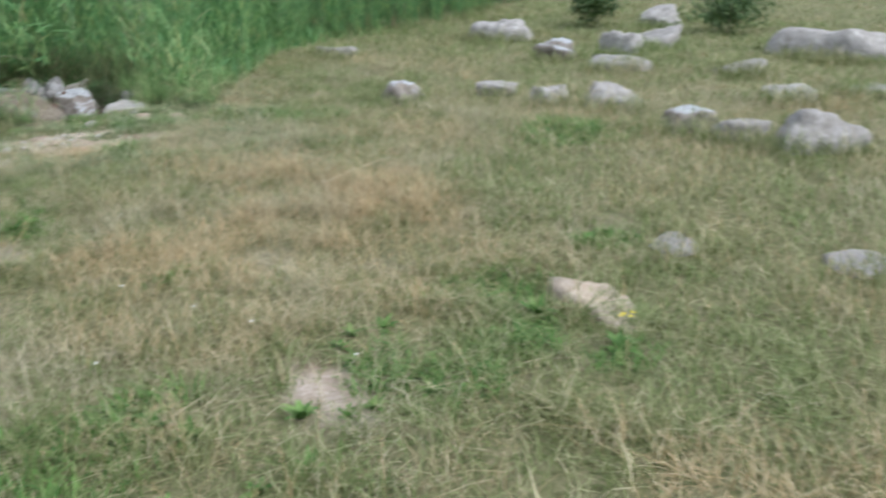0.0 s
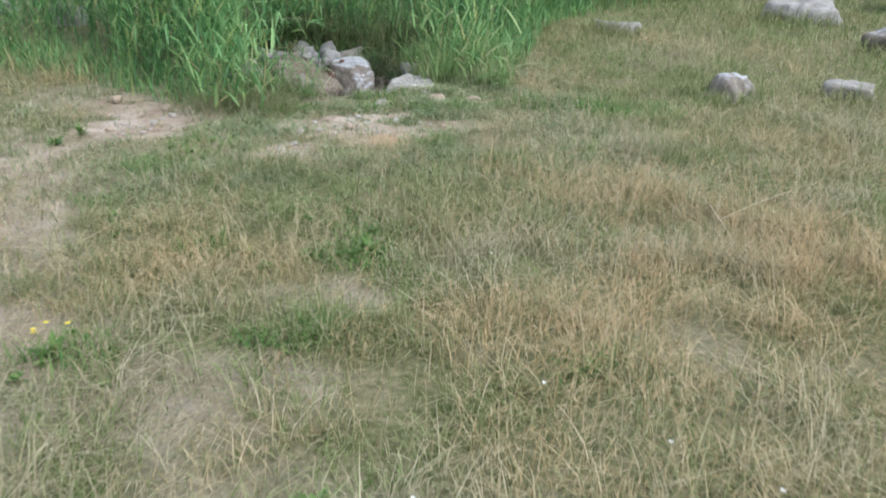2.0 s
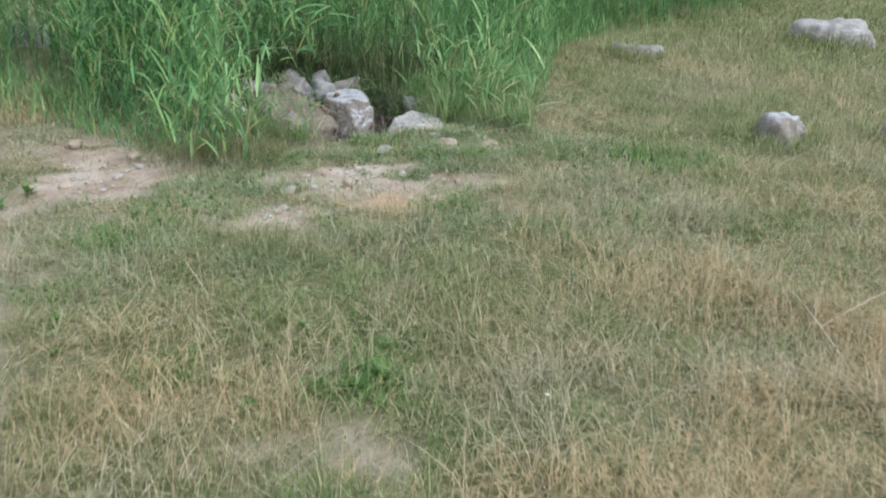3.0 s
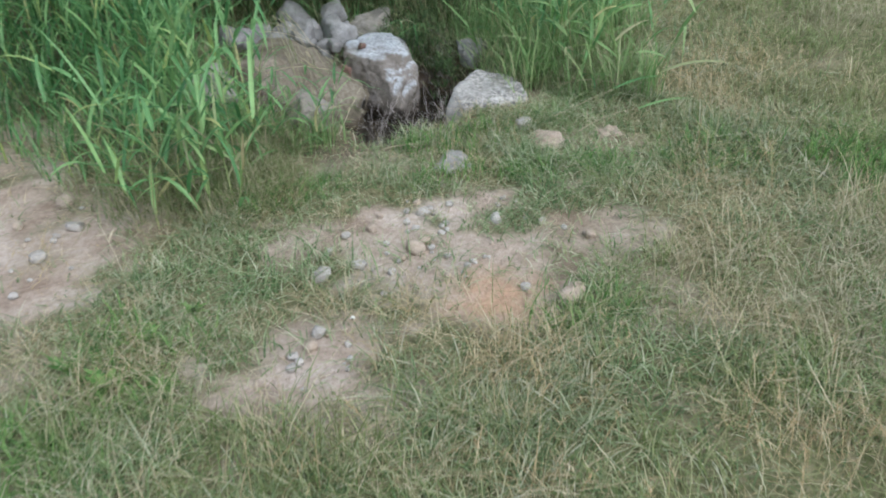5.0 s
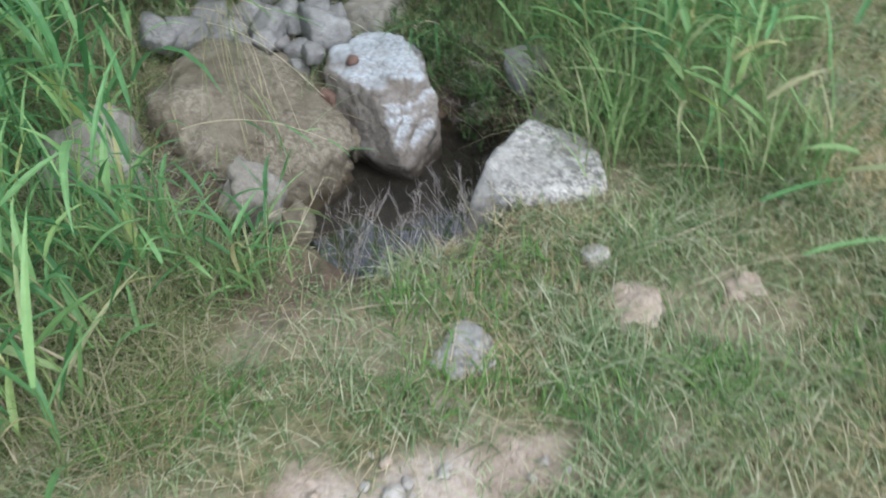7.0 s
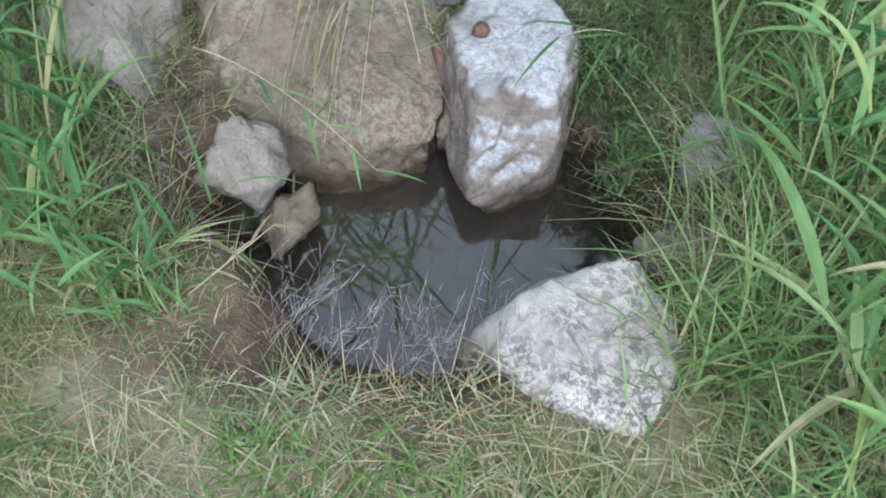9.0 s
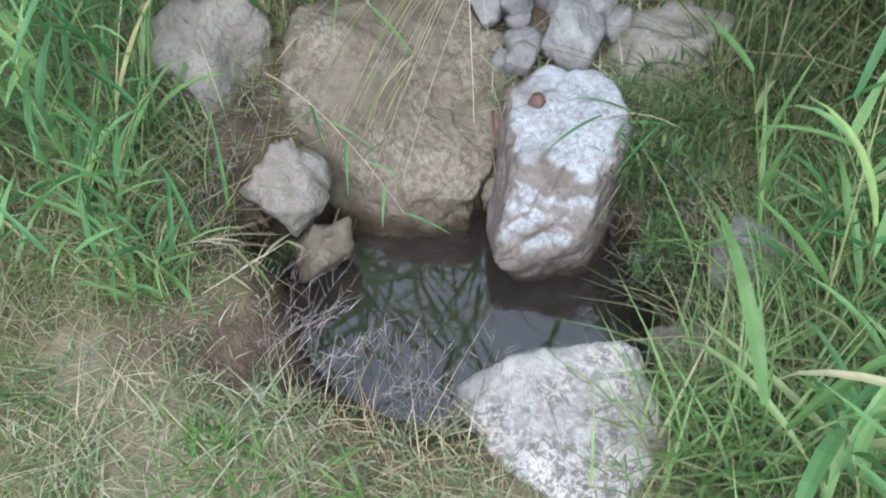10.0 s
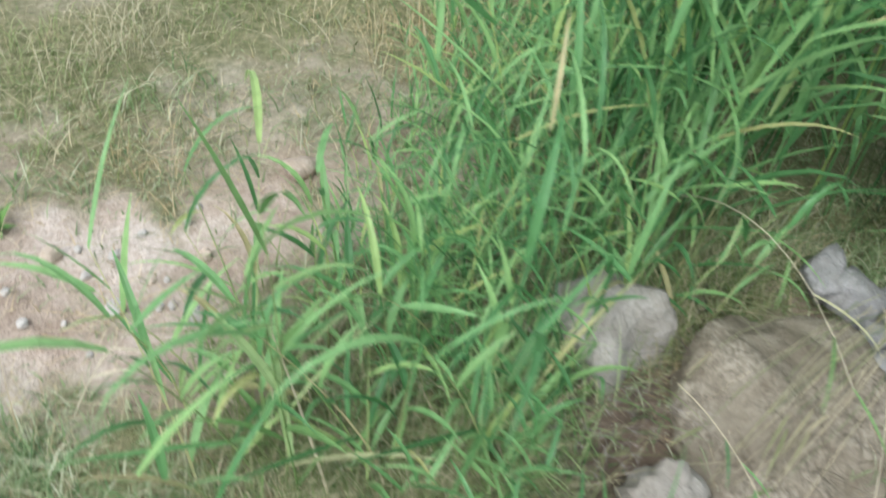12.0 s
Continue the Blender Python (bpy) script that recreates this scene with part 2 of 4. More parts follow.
DEAD_TWIG = leaf_material("dead_twig", [(0.0, (0.07, 0.055, 0.045)), (0.7, (0.17, 0.135, 0.11)), (1.0, (0.3, 0.26, 0.22))], None, 0.05, 0.8, 0.2)
PETAL = leaf_material("petal", [(0.0, (0.75, 0.74, 0.68)), (1.0, (0.82, 0.8, 0.76))], None, 0.2, 0.6, 0.2)
YELLOW_PETAL = leaf_material("yellow_petal", [(0.0, (0.75, 0.6, 0.08)), (1.0, (0.8, 0.68, 0.12))], None, 0.2, 0.6, 0.2)
TAN_STONE = stone_material("tan_stone", (0.18, 0.155, 0.115), (0.325, 0.29, 0.23), (0.11, 0.09, 0.065), 0.6, 5.0, None, True)
# the blue in this stone's white cap is skylight put into the colour
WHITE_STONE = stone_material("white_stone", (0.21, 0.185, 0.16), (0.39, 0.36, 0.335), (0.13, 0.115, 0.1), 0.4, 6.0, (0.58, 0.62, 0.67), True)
GREY_STONE = stone_material("grey_stone", (0.33, 0.325, 0.315), (0.62, 0.595, 0.55), (0.12, 0.115, 0.11), 0.8, 4.0)
FIELD_STONE = stone_material("field_stone", (0.31, 0.3, 0.285), (0.54, 0.525, 0.51), (0.16, 0.15, 0.14), 0.45, 7.0)
BANK_STONE = stone_material("bank_stone", (0.29, 0.265, 0.23), (0.44, 0.415, 0.375), (0.2, 0.18, 0.15), 0.3, 7.0, None, True)
SAND_STONE = stone_material("sand_stone", (0.48, 0.39, 0.3), (0.62, 0.54, 0.45), (0.3, 0.24, 0.19), 0.5, 9.0)
# grey field stone made darker: the shading of the heap is in its colour
SHADED_STONE = stone_material("shaded_stone", (0.25, 0.245, 0.245), (0.42, 0.415, 0.41), (0.16, 0.155, 0.15), 0.3, 9.0)
PEBBLE = stone_material("pebble", (0.5, 0.47, 0.43), (0.68, 0.65, 0.61), (0.35, 0.32, 0.28), 0.2, 20.0)
BRICK = stone_material("brick", (0.2, 0.125, 0.1), (0.27, 0.18, 0.15), (0.17, 0.1, 0.08), 0.3, 12.0)


# ------------------------------------------------------------ shape helpers
def vnoise(p, seed=0):
    """Smooth value noise in [-1, 1] at the rows of p."""
    q = np.floor(p).astype(np.int64)
    f = p - q
    f = f * f * (3 - 2 * f)
    total = np.zeros(len(p))
    for corner in range(8):
        o = np.array([corner & 1, corner >> 1 & 1, corner >> 2 & 1])
        c = q + o
        h = (c[:, 0] * 374761393 + c[:, 1] * 668265263 + c[:, 2] * 2147483647 + seed * 974634777) & 0xFFFFFFFF
        h = ((h ^ (h >> 13)) * 1274126177) & 0xFFFFFFFF
        h = ((h ^ (h >> 16)) & 0xFFFF) / 32767.5 - 1
        total += h * np.prod(np.where(o, f, 1 - f), axis=1)
    return total


def fbm(p, seed=0, octaves=4):
    return sum(vnoise(p * 2.03**k + 17.3 * k, seed + k) * 0.5**k for k in range(octaves))


def flat_noise(x, y, scale, seed=0, octaves=3):
    return fbm(np.stack([x * scale, y * scale, 0 * x + 0.5], 1), seed, octaves)


def smooth(a, b, v):
    t = np.clip((v - a) / (b - a), 0, 1)
    return t * t * (3 - 2 * t)


POOL, POOL_TURN, POOL_A, POOL_B, WATER_Z = (0.17, 3.68), radians(35), 0.47, 0.30, -0.22


def pool_reach(x, y):
    """1 on the waterline, less inside the pool."""
    dx, dy = x - POOL[0], y - POOL[1]
    u = dx * math.cos(POOL_TURN) + dy * math.sin(POOL_TURN)
    v = -dx * math.sin(POOL_TURN) + dy * math.cos(POOL_TURN)
    bank = 0.55 * np.exp(-((x + 0.13) ** 2 + (y - 3.35) ** 2) / 0.13**2)
    return np.sqrt((u / POOL_A) ** 2 + (v / POOL_B) ** 2) + bank


def ground_z(x, y):
    x, y = np.atleast_1d(np.asarray(x, float)), np.atleast_1d(np.asarray(y, float))
    near = 1 - smooth(20, 60, np.hypot(x, y))
    z = 0.035 * flat_noise(x, y, 0.8, 3) * near + 0.012 * flat_noise(x, y, 5.0, 9) * near
    r = pool_reach(x, y) + 0.08 * flat_noise(x, y, 6.0, 5)
    z = z - 0.4 * (1 - smooth(0.6, 1.5, r))
    return z


# patches of bare earth: x, y, radius along x, radius along y
BARE = [(0.12, 2.38, 0.46, 0.32, 0.92), (-0.42, 2.0, 0.24, 0.24, 0.9), (-1.35, 2.75, 0.42, 0.62, 1), (-1.75, 1.9, 0.4, 0.9, 0.8), (-1.6, 0.0, 0.45, 0.9, 0.6), (0.55, 2.35, 0.25, 0.2, 0.8), (-0.42, 0.08, 0.3, 0.16, 0.5), (0.78, -1.8, 0.14, 0.24, 1),
        (-0.8, -0.5, 0.4, 0.25, 0.5), (0.15, 2.62, 0.5, 0.1, 1), (-1.5, 3.6, 0.3, 0.4, 0.8), (-0.35, 1.75, 0.3, 0.2, 0.7), (0.1, 2.98, 0.25, 0.12, 0.4), (0.62, 1.9, 0.2, 0.2, 0.5)]
BARE += [(0.3, 3.1, 0.3, 0.12, 0.4), (-0.1, 3.05, 0.2, 0.1, 0.4), (0.9, 2.9, 0.2, 0.2, 0.4), (-0.3, 2.56, 0.24, 0.16, 0.85), (-1.02, 2.82, 0.3, 0.26, 1), (-0.4, 3.62, 0.16, 0.16, 0.8), (0.03, 3.27, 0.13, 0.1, 0.6), (-0.12, 4.33, 0.34, 0.26, 1.0),
         (-1.85, 3.3, 0.3, 0.45, 0.5), (-1.38, 2.98, 0.2, 0.26, 0.9), (0.17, 2.08, 0.24, 0.14, 1), (-0.4, 1.88, 0.28, 0.22, 1), (-1.05, -0.4, 0.2, 0.25, 0.35), (-1.7, 0.9, 0.35, 0.7, 0.7)]


def bare(x, y):
    """How bare the earth is, 0 to 1."""
    b = np.zeros(len(x))
    wob = 0.4 * flat_noise(x, y, 4.0, 21) + 0.5 * flat_noise(x, y, 11.0, 22)
    for cx, cy, rx, ry, strong in BARE:
        b = np.maximum(b, strong * (1 - smooth(0.5, 1.3, np.hypot((x - cx) / rx, (y - cy) / ry) + wob)))
    thin = 0.28 * smooth(0.35, 0.8, flat_noise(x, y, 2.6, 24)) * (1 - smooth(3.5, 4.5, np.hypot(x, y - 1.5)))
    return np.maximum(b, thin)


# front edge of the reed belt: y for a given x
BELT_X = [-6.0, -3.2, -2.5, -1.9, -1.5, -1.2, -0.75, -0.5, -0.45, 0.72, 0.82, 1.2, 1.7, 2.5, 3.4, 4.5, 5.7, 7.0, 9.0]
BELT_Y = [5.4, 4.9, 4.4, 4.1, 3.65, 3.35, 3.15, 3.25, 4.6, 4.75, 4.25, 4.05, 4.4, 6.1, 7.0, 7.4, 8.0, 9.5, 11.0]


def belt(x):
    return np.interp(x, BELT_X, BELT_Y)


def tri_mesh(name, verts, tris, material, smooth_faces=False):
    """A mesh from arrays of places and triangles."""
    me = bpy.data.meshes.new(name)
    verts, tris = np.asarray(verts, np.float32), np.asarray(tris, np.int32)
    me.vertices.add(len(verts))
    me.vertices.foreach_set("co", verts.ravel())
    me.loops.add(tris.size)
    me.loops.foreach_set("vertex_index", tris.ravel())
    me.polygons.add(len(tris))
    me.polygons.foreach_set("loop_start", np.arange(0, tris.size, 3, dtype=np.int32))
    me.polygons.foreach_set("use_smooth", np.full(len(tris), smooth_faces))
    me.update(calc_edges=True)
    me.materials.append(material)
    return me


def blades(x, y, z, high, wide, az, bend, segs=3, fold=0.0):
    """Vertices and triangles of many curved blades that taper to a point. bend: how far the tip leans, as a share of the height."""
    n = len(x)
    out, side = np.stack([np.cos(az), np.sin(az), 0 * az], 1), np.stack([-np.sin(az), np.cos(az), 0 * az], 1)
    foot = np.stack([x, y, z], 1)
    rows = []
    for k in range(segs + 1):
        t = k / segs
        mid = foot + out * (high * bend * t**1.9)[:, None]
        mid[:, 2] += high * (t - 0.32 * np.minimum(bend, 1.6) * t * t)
        w = wide * (1 - t**1.6) * 0.5 * (0.7 + 0.6 * min(t * 3, 1))
        if k < segs:
            rows += [mid - side * w[:, None], mid + side * w[:, None]]
        else:
            rows.append(mid)
    verts = np.stack(rows, 1)
    per = 2 * segs + 1
    tri = []
    for k in range(segs - 1):
        a = 2 * k
        tri += [(a, a + 1, a + 3), (a, a + 3, a + 2)]
    tri.append((2 * segs - 2, 2 * segs - 1, 2 * segs))
    tris = np.array(tri)[None] + (np.arange(n) * per)[:, None, None]
    return verts.reshape(-1, 3), tris.reshape(-1, 3)


def joined(pieces):
    verts, tris, base = [], [], 0
    for v, t in pieces:
        verts.append(v)
        tris.append(t + base)
        base += len(v)
    return np.concatenate(verts), np.concatenate(tris)


# ------------------------------------------------------------ ground and water
def build_ground():
    xs = np.unique(np.round(np.concatenate([np.linspace(-400, -30, 12), np.linspace(-30, -4, 40), np.linspace(-4, 6, 101), np.linspace(-0.9, 1.3, 89), np.linspace(6, 30, 40), np.linspace(30, 400, 12)]), 4))
    ys = np.unique(np.round(np.concatenate([np.linspace(-400, -30, 12), np.linspace(-30, -5, 30), np.linspace(-5, 2, 71), np.linspace(1.7, 4.6, 117), np.linspace(5, 9, 41), np.linspace(9, 40, 40), np.linspace(40, 400, 12)]), 4))
    gx, gy = np.meshgrid(xs, ys)
    x, y = gx.ravel(), gy.ravel()
    verts = np.stack([x, y, ground_z(x, y)], 1)
    i = np.arange(len(xs) * len(ys)).reshape(len(ys), len(xs))
    a, b, c, d = i[:-1, :-1].ravel(), i[:-1, 1:].ravel(), i[1:, 1:].ravel(), i[1:, :-1].ravel()
    tris = np.concatenate([np.stack([a, b, c], 1), np.stack([a, c, d], 1)])
    me = tri_mesh("ground", verts, tris, EARTH, True)
    me.attributes.new("bare", "FLOAT", "POINT").data.foreach_set("value", bare(x, y).astype(np.float32))
    damp_shade = (1 - smooth(1.25, 2.0, pool_reach(x, y) + 0.3 * flat_noise(x, y, 5.0, 28)))
    damp_shade = np.maximum(damp_shade, 1 - smooth(0.6, 1.2, np.hypot((x + 0.42) / 0.25, (y - 3.66) / 0.22)))
    # shade in the gaps of the heap, painted on the soil below it
    damp_shade = np.maximum(damp_shade, 1 - smooth(0.7, 1.2, np.hypot((x + 0.12) / 0.36, (y - 4.34) / 0.26))).astype(np.float32)
    me.attributes.new("damp_shade", "FLOAT", "POINT").data.foreach_set("value", damp_shade)
    me.materials.append(MUD)
    me.polygons.foreach_set("material_index", (verts[tris][:, :, 2].mean(1) < WATER_Z + 0.05).astype(np.int32))
    tagged(new("ground", me), "dry pinkish earth with straw litter under meadow grass", "ground", kind="structure")


def build_water():
    bm = bmesh.new()
    ring = []
    for k in range(48):
        a = k / 48 * math.tau
        u, v = POOL_A * 1.35 * math.cos(a), POOL_B * 1.4 * math.sin(a)
        c, s = math.cos(POOL_TURN), math.sin(POOL_TURN)
        ring.append(bm.verts.new((POOL[0] + u * c - v * s, POOL[1] + u * s + v * c, WATER_Z)))
    bm.faces.new(ring)
    me = bpy.data.meshes.new("water")
    bm.to_mesh(me)
    me.materials.append(WATER)
    tagged(new("water", me), "still dark brown spring water in a small pool", "water", kind="structure")


build_ground()
build_water()


# ------------------------------------------------------------ stones
ICO = {}


def ico(level):
    if level not in ICO:
        bm = bmesh.new()
        bmesh.ops.create_icosphere(bm, subdivisions=level, radius=1)
        bm.verts.ensure_lookup_table()
        ICO[level] = (np.array([v.co[:] for v in bm.verts]), np.array([[v.index for v in f.verts] for f in bm.faces]))
        ICO[level][0][:] /= np.linalg.norm(ICO[level][0], axis=1)[:, None]
        bm.free()
    return ICO[level]


def stone_mesh(name, planes, material, seed, level=4, rough=0.03, soft=14.0, size=0.3):
    """A broken stone: the body inside the given planes (normal, distance), its edges worn and its faces pitted."""
    dirs, tris = ico(level)
    inv = np.full(len(dirs), 1e-9)
    for normal, far in planes:
        nrm = np.array(normal, float)
        nrm /= np.linalg.norm(nrm)
        inv += np.maximum(dirs @ nrm / far, 0) ** soft
    r = inv ** (-1 / soft)
    p = dirs * r[:, None]
    k = 1.0 / size
    layers = fbm(p * k * 1.1 + 0.25 * fbm(p * k * 4, seed + 3, 2)[:, None], seed + 11, 3)
    flake = sum(smooth(edge, edge + 0.06, layers) for edge in (-0.35, 0.0, 0.3)) / 3
    p = p + dirs * (rough * (0.8 * fbm(p * k * 1.6, seed, 3) + 0.42 * np.abs(fbm(p * k * 6, seed + 7, 3)) + 0.7 * flake - 0.4))[:, None]
    return tri_mesh(name, p, tris, material, True)


def boxy(dx, dy, dz, seed, cuts=7):
    """Planes of a rough block of that size, with random corners broken off."""
    rnd = np.random.RandomState(seed)
    planes = []
    for axis, half in ((0, dx / 2), (1, dy / 2), (2, dz / 2)):
        for sign in (1, -1):
            n = rnd.normal(0, 0.16, 3)
            n[axis] += sign
            planes.append((n, half * rnd.uniform(0.88, 1.05)))
    for _ in range(cuts):
        n = rnd.normal(0, 1, 3)
        n /= np.linalg.norm(n)
        reach = math.sqrt((n[0] * dx) ** 2 + (n[1] * dy) ** 2 + (n[2] * dz) ** 2) / 2
        planes.append((n, reach * rnd.uniform(0.92, 1.12)))
    return planes


def stone(name, place, size, turn, material, seed, label, category="stone", group="", level=4, sink=0.3, tilt=(0, 0)):
    """A loose stone of about that size (x, y, z), sunk into the ground by a share of its height."""
    me = stone_mesh(name, boxy(*size, seed, 7 if level > 3 else 4), material, seed, level, (0.15 if level > 3 else 0.05) * min(size), 26 if level > 3 else 70, max(size) * 0.7)
    x, y = place[:2]
    z = place[2] if len(place) > 2 else float(ground_z(x, y)[0]) + size[2] * (0.5 - sink)
    ob = new(name, me)
    ob.matrix_basis = pose(x, y, z, tilt[0], tilt[1], turn)
    return tagged(ob, label, category, group)


def placed_stone(name, place, planes, material, seed, label, rough=0.02, soft=22.0, size=0.4):
    ob = new(name, stone_mesh(name, planes, material, seed, 6, rough, soft, size))
    ob.location = place
    return tagged(ob, label, "boulder", "boulders round the pool")


big = placed_stone("boulder", (-0.17, 3.93, -0.10),
             [((0.5, -0.07, 0.86), 0.155), ((0.3, -0.5, 0.8), 0.155), ((-0.2, 0.1, 1), 0.25), ((0.25, -1, 0.15), 0.235), ((1, 0.25, -0.1), 0.235), ((0.75, -0.7, 0.1), 0.225),
              ((-1, -0.35, 0.1), 0.30), ((-0.8, 0.6, 0.1), 0.32), ((0.1, 1, 0.1), 0.30), ((0.7, 0.7, 0), 0.25), ((0, 0, -1), 0.28), ((-0.5, -0.8, -0.1), 0.25)],
             TAN_STONE, 11, "large tan boulder with flaking face leaning over the pool", 0.042)
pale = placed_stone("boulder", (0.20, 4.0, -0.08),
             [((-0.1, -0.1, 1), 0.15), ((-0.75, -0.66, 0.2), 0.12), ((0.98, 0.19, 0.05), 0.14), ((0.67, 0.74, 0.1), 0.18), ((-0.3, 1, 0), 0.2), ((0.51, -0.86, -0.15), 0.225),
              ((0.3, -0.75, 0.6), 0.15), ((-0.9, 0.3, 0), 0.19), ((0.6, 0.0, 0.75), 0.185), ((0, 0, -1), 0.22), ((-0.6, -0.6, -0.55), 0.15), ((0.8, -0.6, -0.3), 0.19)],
             WHITE_STONE, 12, "pale limestone boulder with a white cap, bluish skylight painted in, beside the water", 0.026)
placed_stone("boulder", (0.585, 3.545, -0.07),
             [((0.05, -0.12, 1), 0.103), ((-0.85, 0.5, 0.2), 0.14), ((-0.5, -0.85, 0.1), 0.175), ((0.15, -1, 0.25), 0.165), ((0.95, -0.1, 0.2), 0.165), ((0.6, 0.75, 0.2), 0.15),
              ((-0.45, 0.9, 0.15), 0.14), ((0, 0, -1), 0.16), ((-0.5, -0.3, 0.8), 0.165)],
             GREY_STONE, 13, "whitish boulder with dark lichen specks at the pool edge", 0.022)
ROUND = "stones round the pool"
stone("stone", (-0.2, 3.585, -0.02), (0.155, 0.14, 0.14), 20, BANK_STONE, 31, "small tan stone stacked at the edge of the pool", group=ROUND, tilt=(20, 30))
stone("stone", (-0.105, 3.575, -0.15), (0.12, 0.1, 0.12), 60, TAN_STONE, 32, "small dark tan stone lying half in the water", group=ROUND, tilt=(35, 20))
stone("stone", (-0.62, 3.72, 0.03), (0.25, 0.22, 0.28), 10, BANK_STONE, 133, "grey stone half hidden among the reeds", group=ROUND)
stone("stone", (0.22, 4.42, -0.02), (0.24, 0.26, 0.22), 40, BANK_STONE, 34, "grey stone half hidden among the reeds", group=ROUND)
stone("stone", (0.1, 3.93, -0.14), (0.05, 0.05, 0.13), 20, TAN_STONE, 37, "narrow tan stone wedged between two boulders", group=ROUND)
stone("stone", (0.68, 4.03), (0.15, 0.12, 0.1), 15, SHADED_STONE, 35, "pale grey stone half hidden in the bank", group=ROUND)
stone("stone", (0.66, 3.83), (0.13, 0.1, 0.09), 50, BANK_STONE, 36, "tan stone in the bank of the pool", group=ROUND)
stone("brick_piece", (0.045, 4.02, -0.06), (0.05, 0.06, 0.12), 30, BRICK, 38, "broken red brick wedged between two boulders", "brick")

# heap of broken stones behind the boulders: x, y, size
HEAP = [(-0.27, 4.42, 0.11), (-0.30, 4.31, 0.07), (-0.22, 4.21, 0.08), (-0.14, 4.30, 0.11), (-0.09, 4.40, 0.09), (-0.04, 4.21, 0.08), (0.04, 4.30, 0.15), (-0.15, 4.21, 0.07),
        (-0.08, 4.50, 0.12), (-0.04, 4.38, 0.07), (0.0, 4.15, 0.07), (0.03, 4.42, 0.08), (-0.05, 4.15, 0.06), (0.09, 4.40, 0.08), (-0.40, 4.36, 0.14), (-0.48, 4.31, 0.12), (-0.21, 4.52, 0.12),
        (-0.34, 4.5, 0.13), (-0.15, 4.62, 0.14), (0.05, 4.55, 0.12), (-0.19, 4.36, 0.06), (-0.1, 4.27, 0.05)]
under = np.random.RandomState(64)
HEAP += [(under.uniform(-0.36, 0.1), under.uniform(4.18, 4.56), under.uniform(0.07, 0.11)) for _ in range(26)]
for k, (x, y, d) in enumerate(HEAP):
    stone("stone", (x, y, (0.02 + 0.022 * (k % 4)) if k < 22 else -0.03), (d * 1.05, d * 0.85, d * 0.75), 47 * k, SHADED_STONE, 200 + k, "broken grey stone in a small heap", group="heap of broken stones", level=3, tilt=(23 * k % 60 - 30, 31 * k % 60 - 30))


def top_of(ob, x, y):
    """The height of a stone's upper side at x, y."""
    co = np.array([v.co[:] for v in ob.data.vertices]) + np.array(ob.location)
    away = np.hypot(co[:, 0] - x, co[:, 1] - y)
    return float(co[away < max(0.03, away.min() + 0.01), 2].max())


stone("pebble", (0.118, 4.045, top_of(pale, 0.118, 4.045) + 0.003), (0.035, 0.03, 0.024), 10, BRICK, 39, "small red pebble lying on the pale boulder", "pebble", level=2)

# small stones on the bare earth and in the turf: x, y, size, white or not
PEBBLES = [(-0.21, 2.54, 0.022, 1), (-0.32, 2.34, 0.04, 1), (0.0, 2.4, 0.045, 0), (-0.20, 2.36, 0.03, 1), (0.37, 1.99, 0.055, 0), (0.57, 2.32, 0.03, 0), (0.07, 2.60, 0.03, 1), (0.27, 2.10, 0.022, 1),
           (-0.37, 2.04, 0.03, 1), (-0.12, 2.55, 0.025, 0), (0.035, 2.44, 0.03, 0), (-0.05, 2.37, 0.02, 0), (0.3, 2.5, 0.03, 1), (-0.15, 2.2, 0.015, 1), (0.45, 2.45, 0.02, 1), (-0.28, 2.46, 0.02, 1),
           (0.16, 2.28, 0.015, 1), (-0.45, 1.95, 0.02, 1)]
PEBBLES += [(-0.3, 1.9, 0.015, 1), (-0.4, 1.98, 0.03, 0), (-1.1, 2.86, 0.035, 1), (-1.2, 2.7, 0.035, 1), (-1.3, 2.95, 0.028, 0), (-1.45, 2.6, 0.04, 0), (-1.25, 2.5, 0.02, 1), (0.1, 2.62, 0.018, 1),
            (0.62, 3.14, 0.05, 1), (0.12, 3.2, 0.02, 1), (-1.15, 3.05, 0.045, 0), (-1.5, 3.3, 0.06, 0)]
grit = np.random.RandomState(65)
for cx, cy, rx, ry, count in ((0.1, 2.42, 0.34, 0.2, 34), (-0.4, 1.95, 0.16, 0.14, 12), (-1.3, 2.8, 0.25, 0.35, 18), (0.2, 2.65, 0.3, 0.06, 8)):
    PEBBLES += [(cx + rx * grit.normal(0, 0.6), cy + ry * grit.normal(0, 0.6), grit.uniform(0.007, 0.019), int(grit.rand() < 0.7)) for _ in range(count)]
for k, (x, y, d, white) in enumerate(PEBBLES):
    stone("pebble", (x, y), (d * 1.5, d * 1.2, d * 0.9), 53 * k, PEBBLE if white else SAND_STONE, 300 + k, "small pale pebble on bare earth" if white else "small sandy pebble on bare earth", "pebble", "pebbles on the earth", 2, 0.15)
stone("stone", (0.265, 2.91), (0.15, 0.12, 0.09), 40, GREY_STONE, 41, "pale pitted stone sunk in the turf", sink=0.76)
stone("stone", (0.66, 2.97), (0.14, 0.12, 0.09), 10, SAND_STONE, 42, "pinkish stone sunk in the turf", sink=0.7)
stone("stone", (0.93, 3.0), (0.1, 0.08, 0.07), 10, SAND_STONE, 43, "pinkish stone sunk in the turf", sink=0.75)

